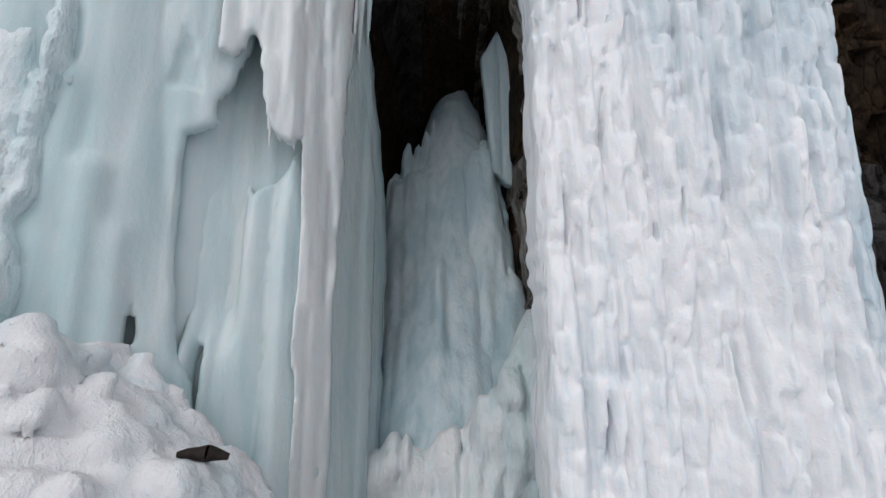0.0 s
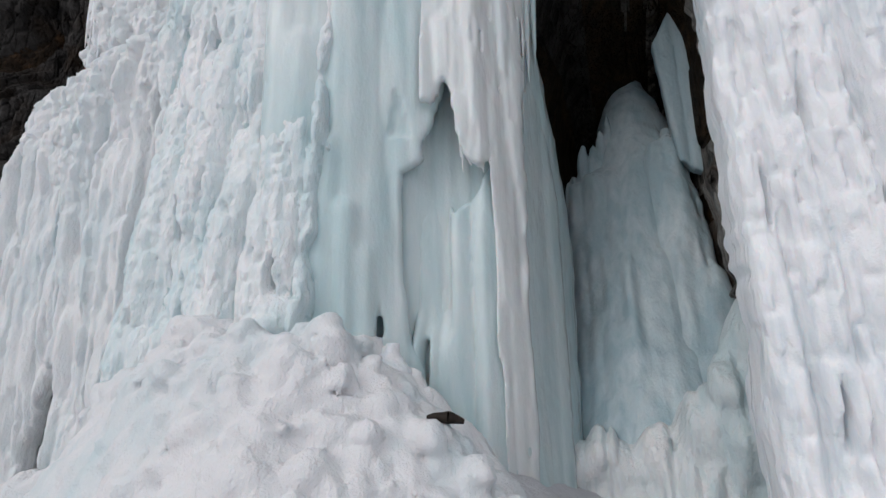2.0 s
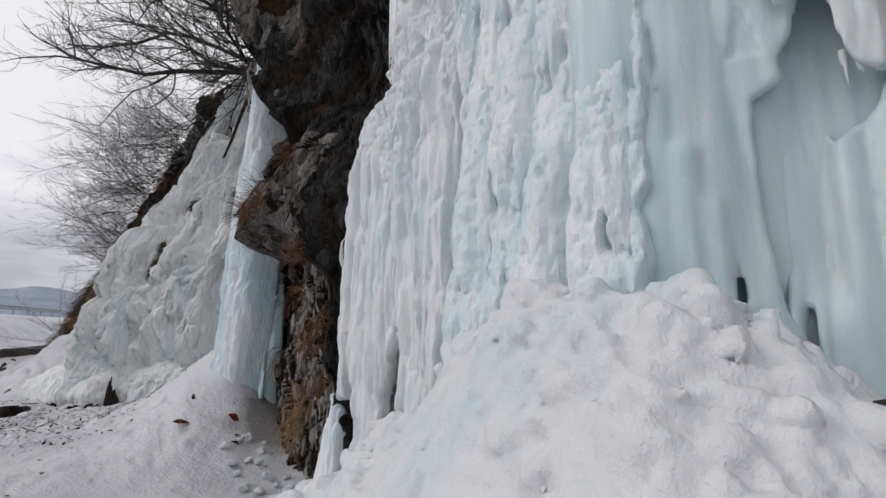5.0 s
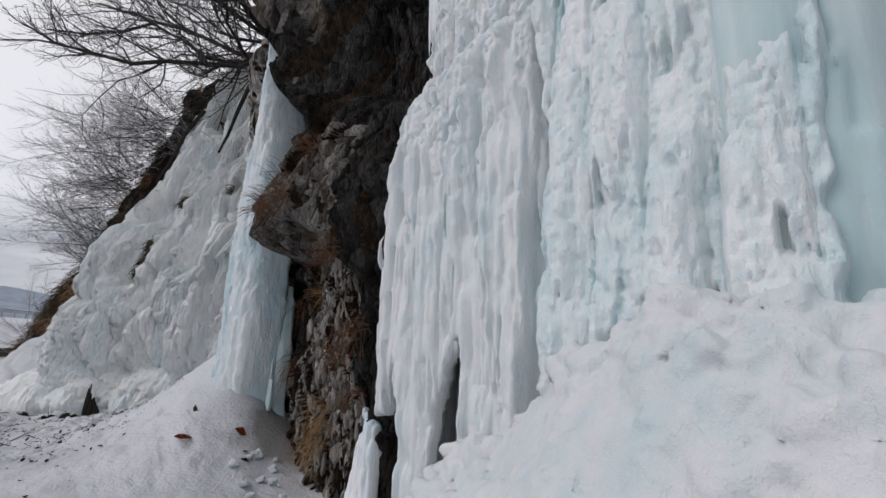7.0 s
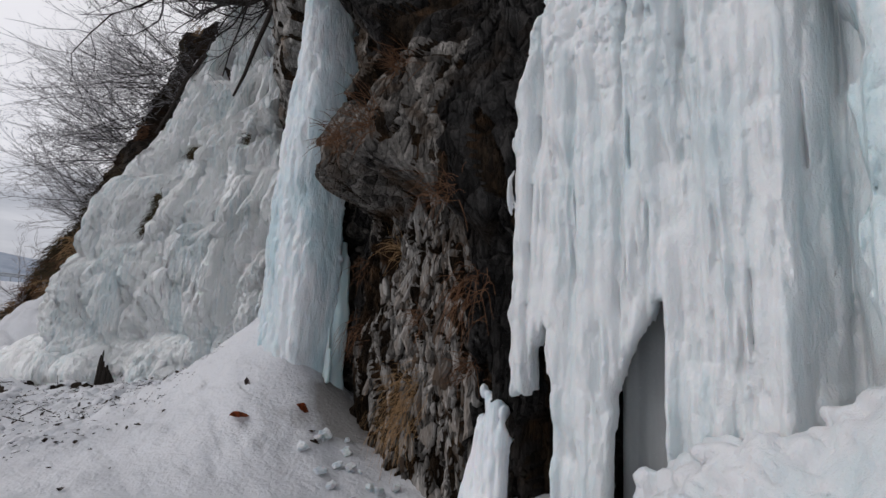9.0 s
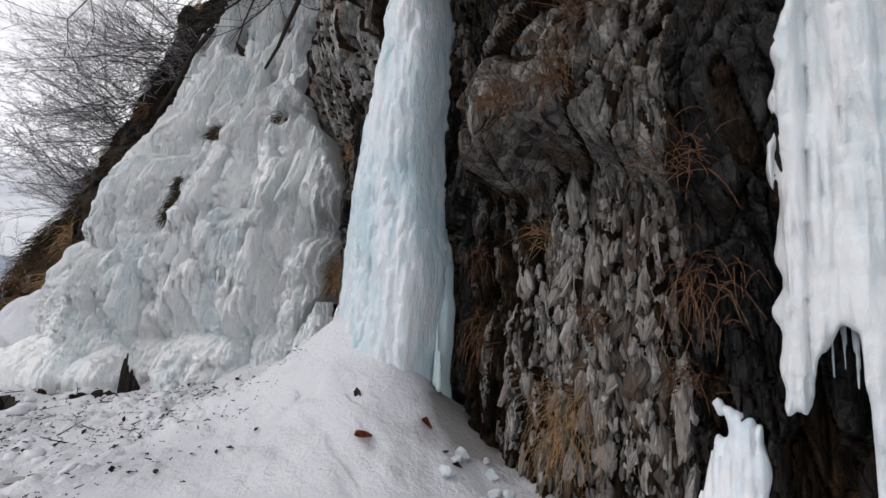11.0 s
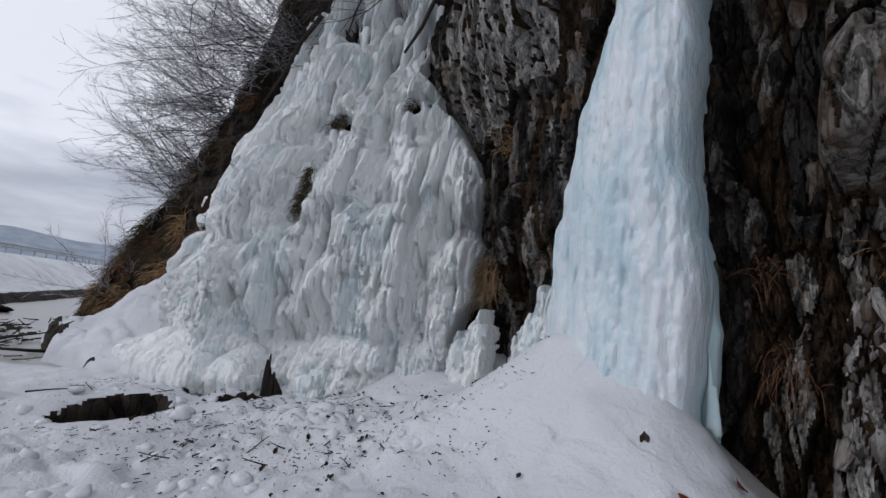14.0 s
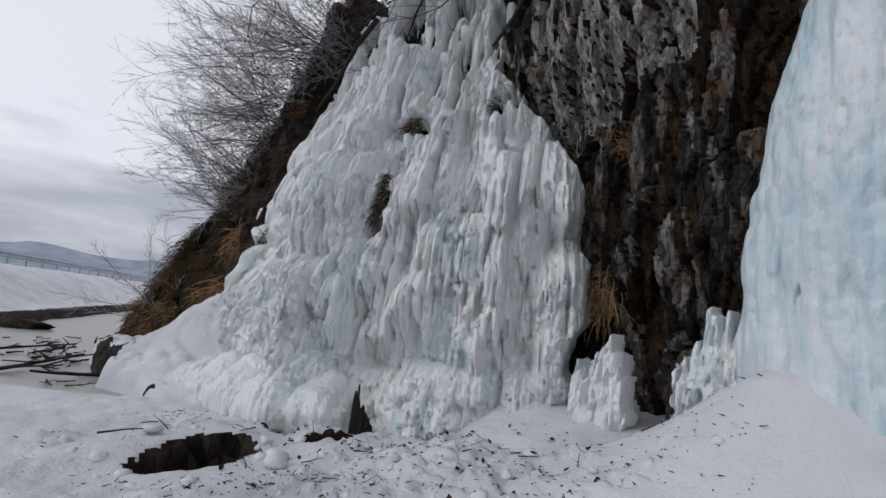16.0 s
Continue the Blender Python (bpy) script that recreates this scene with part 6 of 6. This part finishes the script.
# ---- melt holes, far road and hills ----
def pool(name, x, y, rx, ry, z, label, material):
    bm = bmesh.new()
    ring = []
    for k in range(40):
        w = 2 * math.pi * k / 40
        r = 1 + 0.15 * math.sin(3 * w + x) + 0.1 * math.sin(7 * w)
        ring.append(bm.verts.new((rx * r * math.cos(w), ry * r * math.sin(w), 0)))
    bm.faces.new(ring)
    me = bpy.data.meshes.new(name)
    bm.to_mesh(me)
    bm.free()
    ob = thing(name, me, material, label, "water", "structure")
    ob.location = (x, y, z)


def bed(x, y):
    return float(ground_z(np.float64(x), np.float64(y))) + 0.05


pool("water_pool", -11.6, -0.87, 0.26, 0.42, bed(-11.6, -0.87), "dark water in a hole melted through snow", WATER)


def stream_water():
    """The stream's level sheet, as far as its bed reaches."""
    x, y = np.meshgrid(np.arange(-42, -13.8, 0.2), np.arange(-7, 1.8, 0.2), indexing="ij")
    quads = grid_quads(*x.shape)
    keep = (wet(x, y).ravel()[quads] > 0.02).any(1)
    verts = np.stack([x, y, x * 0 - 0.105], -1).reshape(-1, 3)
    thing("water_stream", sheet_mesh("water_stream", verts, quads[keep]), GREYWATER, "grey half-frozen stream across the snow", "water", "structure")


stream_water()
pool("water_pool", -9.1, -0.85, 1.0, 0.8, -0.012, "grey frozen puddle beside the path", GREYWATER)


def guard_rail():
    ob = empty("guard_rail", "grey steel guard rail along a snowy road", "guard rail", pose(-37, -5, 0))
    way = Vector((-0.954, 0.30, 0))
    bm = bmesh.new()
    prof = [(0.0, 0.0), (0.04, 0.06), (0.0, 0.12), (0.0, 0.18), (0.04, 0.24), (0.0, 0.30), (-0.03, 0.30), (-0.03, 0.0)]
    ends = []
    for s in (-40, 75):
        c = way * s
        ends.append([bm.verts.new((c.x + 0.30 * a, c.y + 0.954 * a, 2.20 + b)) for a, b in prof])
    for k in range(8):
        bm.faces.new((ends[0][k], ends[0][(k + 1) % 8], ends[1][(k + 1) % 8], ends[1][k]))
    part("rail", bm, STEEL, ob)
    post = None
    for k in range(-18, 36):
        c = way * (k * 2.0)
        if post is None:
            bm = bmesh.new()
            bmesh.ops.create_cube(bm, size=1, matrix=Matrix.Diagonal((0.12, 0.09, 1.0, 1)))
            bmesh.ops.bevel(bm, geom=bm.edges[:], offset=0.012, segments=1, affect="EDGES")
            post = bpy.data.meshes.new("post")
            bm.to_mesh(post)
            bm.free()
        p = part("post", post, STEEL, ob)
        p.location = (c.x - 0.03, c.y - 0.09, 1.95)


guard_rail()


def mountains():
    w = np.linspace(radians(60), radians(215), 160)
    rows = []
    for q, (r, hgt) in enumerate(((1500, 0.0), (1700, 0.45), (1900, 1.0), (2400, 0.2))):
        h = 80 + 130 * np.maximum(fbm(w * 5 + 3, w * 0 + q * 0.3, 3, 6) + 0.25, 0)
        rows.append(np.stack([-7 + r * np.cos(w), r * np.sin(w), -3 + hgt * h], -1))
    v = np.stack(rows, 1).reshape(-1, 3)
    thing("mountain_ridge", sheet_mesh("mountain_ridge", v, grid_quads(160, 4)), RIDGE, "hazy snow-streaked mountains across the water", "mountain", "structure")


mountains()


# ---- loose stones set in the cliff, last ----
def flake_mesh(name, seed, material):
    """A cleaved flake of slate: an irregular outline, a bevelled and uneven face."""
    rng = random.Random(seed)
    bm = bmesh.new()
    n = rng.choice((6, 7, 8))
    turns = [2 * math.pi * (k + rng.uniform(-0.3, 0.3)) / n for k in range(n)]
    reach = [rng.uniform(0.36, 0.56) for _ in turns]
    tip = rng.uniform(-0.25, 0.25)
    slope = rng.uniform(-0.18, 0.18)
    rings = []
    for scale, y in ((0.92, 0.30), (1.0, 0.02), (0.74, -0.16)):
        rings.append([bm.verts.new((scale * r * math.cos(w) + tip * math.sin(w) * r, y + slope * math.cos(w) * r * 2 + rng.uniform(-0.03, 0.03), scale * r * math.sin(w))) for w, r in zip(turns, reach)])
    for a, b in zip(rings, rings[1:]):
        for k in range(n):
            q = (k + 1) % n
            bm.faces.new((a[k], a[q], b[q], b[k]))
    mid = bm.verts.new((rng.uniform(-0.08, 0.08), -0.20 + rng.uniform(-0.05, 0.05), rng.uniform(-0.12, 0.12)))
    for k in range(n):
        bm.faces.new((rings[2][k], rings[2][(k + 1) % n], mid))
    bmesh.ops.recalc_face_normals(bm, faces=bm.faces[:])
    me = bpy.data.meshes.new(name)
    bm.to_mesh(me)
    bm.free()
    me.materials.append(material)
    return me


def cliff_stones():
    wall = bpy.data.objects["cliff"]
    shapes = [flake_mesh("stone", 20 + k, STONE if k % 3 else DARKSTONE) for k in range(12)]
    rng = random.Random(77)

    def place(px, pz, size):
        y = float(cliff_face(np.float64(px), np.float64(pz)))
        return pose(px, y + size * 0.12, pz, rng.gauss(-6, 12), rng.gauss(4, 12), rng.gauss(8, 26)) @ Matrix.Diagonal((size * rng.uniform(0.55, 0.95), size * rng.uniform(0.6, 1.0), size * rng.uniform(1.5, 2.6), 1))

    for k in range(300):
        ob = new("stone", shapes[k % 12])
        ob.parent = wall
        px = min(max(rng.gauss(-5.9, 0.30), -6.6), -5.42)
        pz = rng.uniform(0.0, float(block_foot(np.float64(px))) - 0.1)
        ob.matrix_world = place(px, pz, rng.choice((0.06, 0.08, 0.10, 0.12, 0.15, 0.19)))
    # small chips between them, as one part
    src = []
    for me in shapes:
        co = np.empty(len(me.vertices) * 3)
        me.vertices.foreach_get("co", co)
        src.append((co.reshape(-1, 3), [tuple(p.vertices) for p in me.polygons]))
    verts, faces, mats, first = [], [], [], 0
    for k in range(1500):
        co, polys = src[k % 12]
        px = rng.uniform(-6.6, -5.42)
        m = np.array(place(px, rng.uniform(-0.1, float(block_foot(np.float64(px)))), rng.uniform(0.02, 0.06)))
        verts.append(co @ m[:3, :3].T + m[:3, 3])
        faces += [tuple(i + first for i in f) for f in polys]
        mats += [0 if k % 6 < 1 else 1] * len(polys)
        first += len(co)
    me = bpy.data.meshes.new("rubble")
    me.from_pydata([tuple(v) for v in np.concatenate(verts)], [], faces)
    me.materials.append(STONE)
    me.materials.append(DARKSTONE)
    me.polygons.foreach_set("material_index", np.array(mats, np.int32))
    me.update()
    ob = new("rubble", me)
    ob.parent = wall
    tagged(ob, "small slate chips packed in soil", kind="stuff")


cliff_stones()
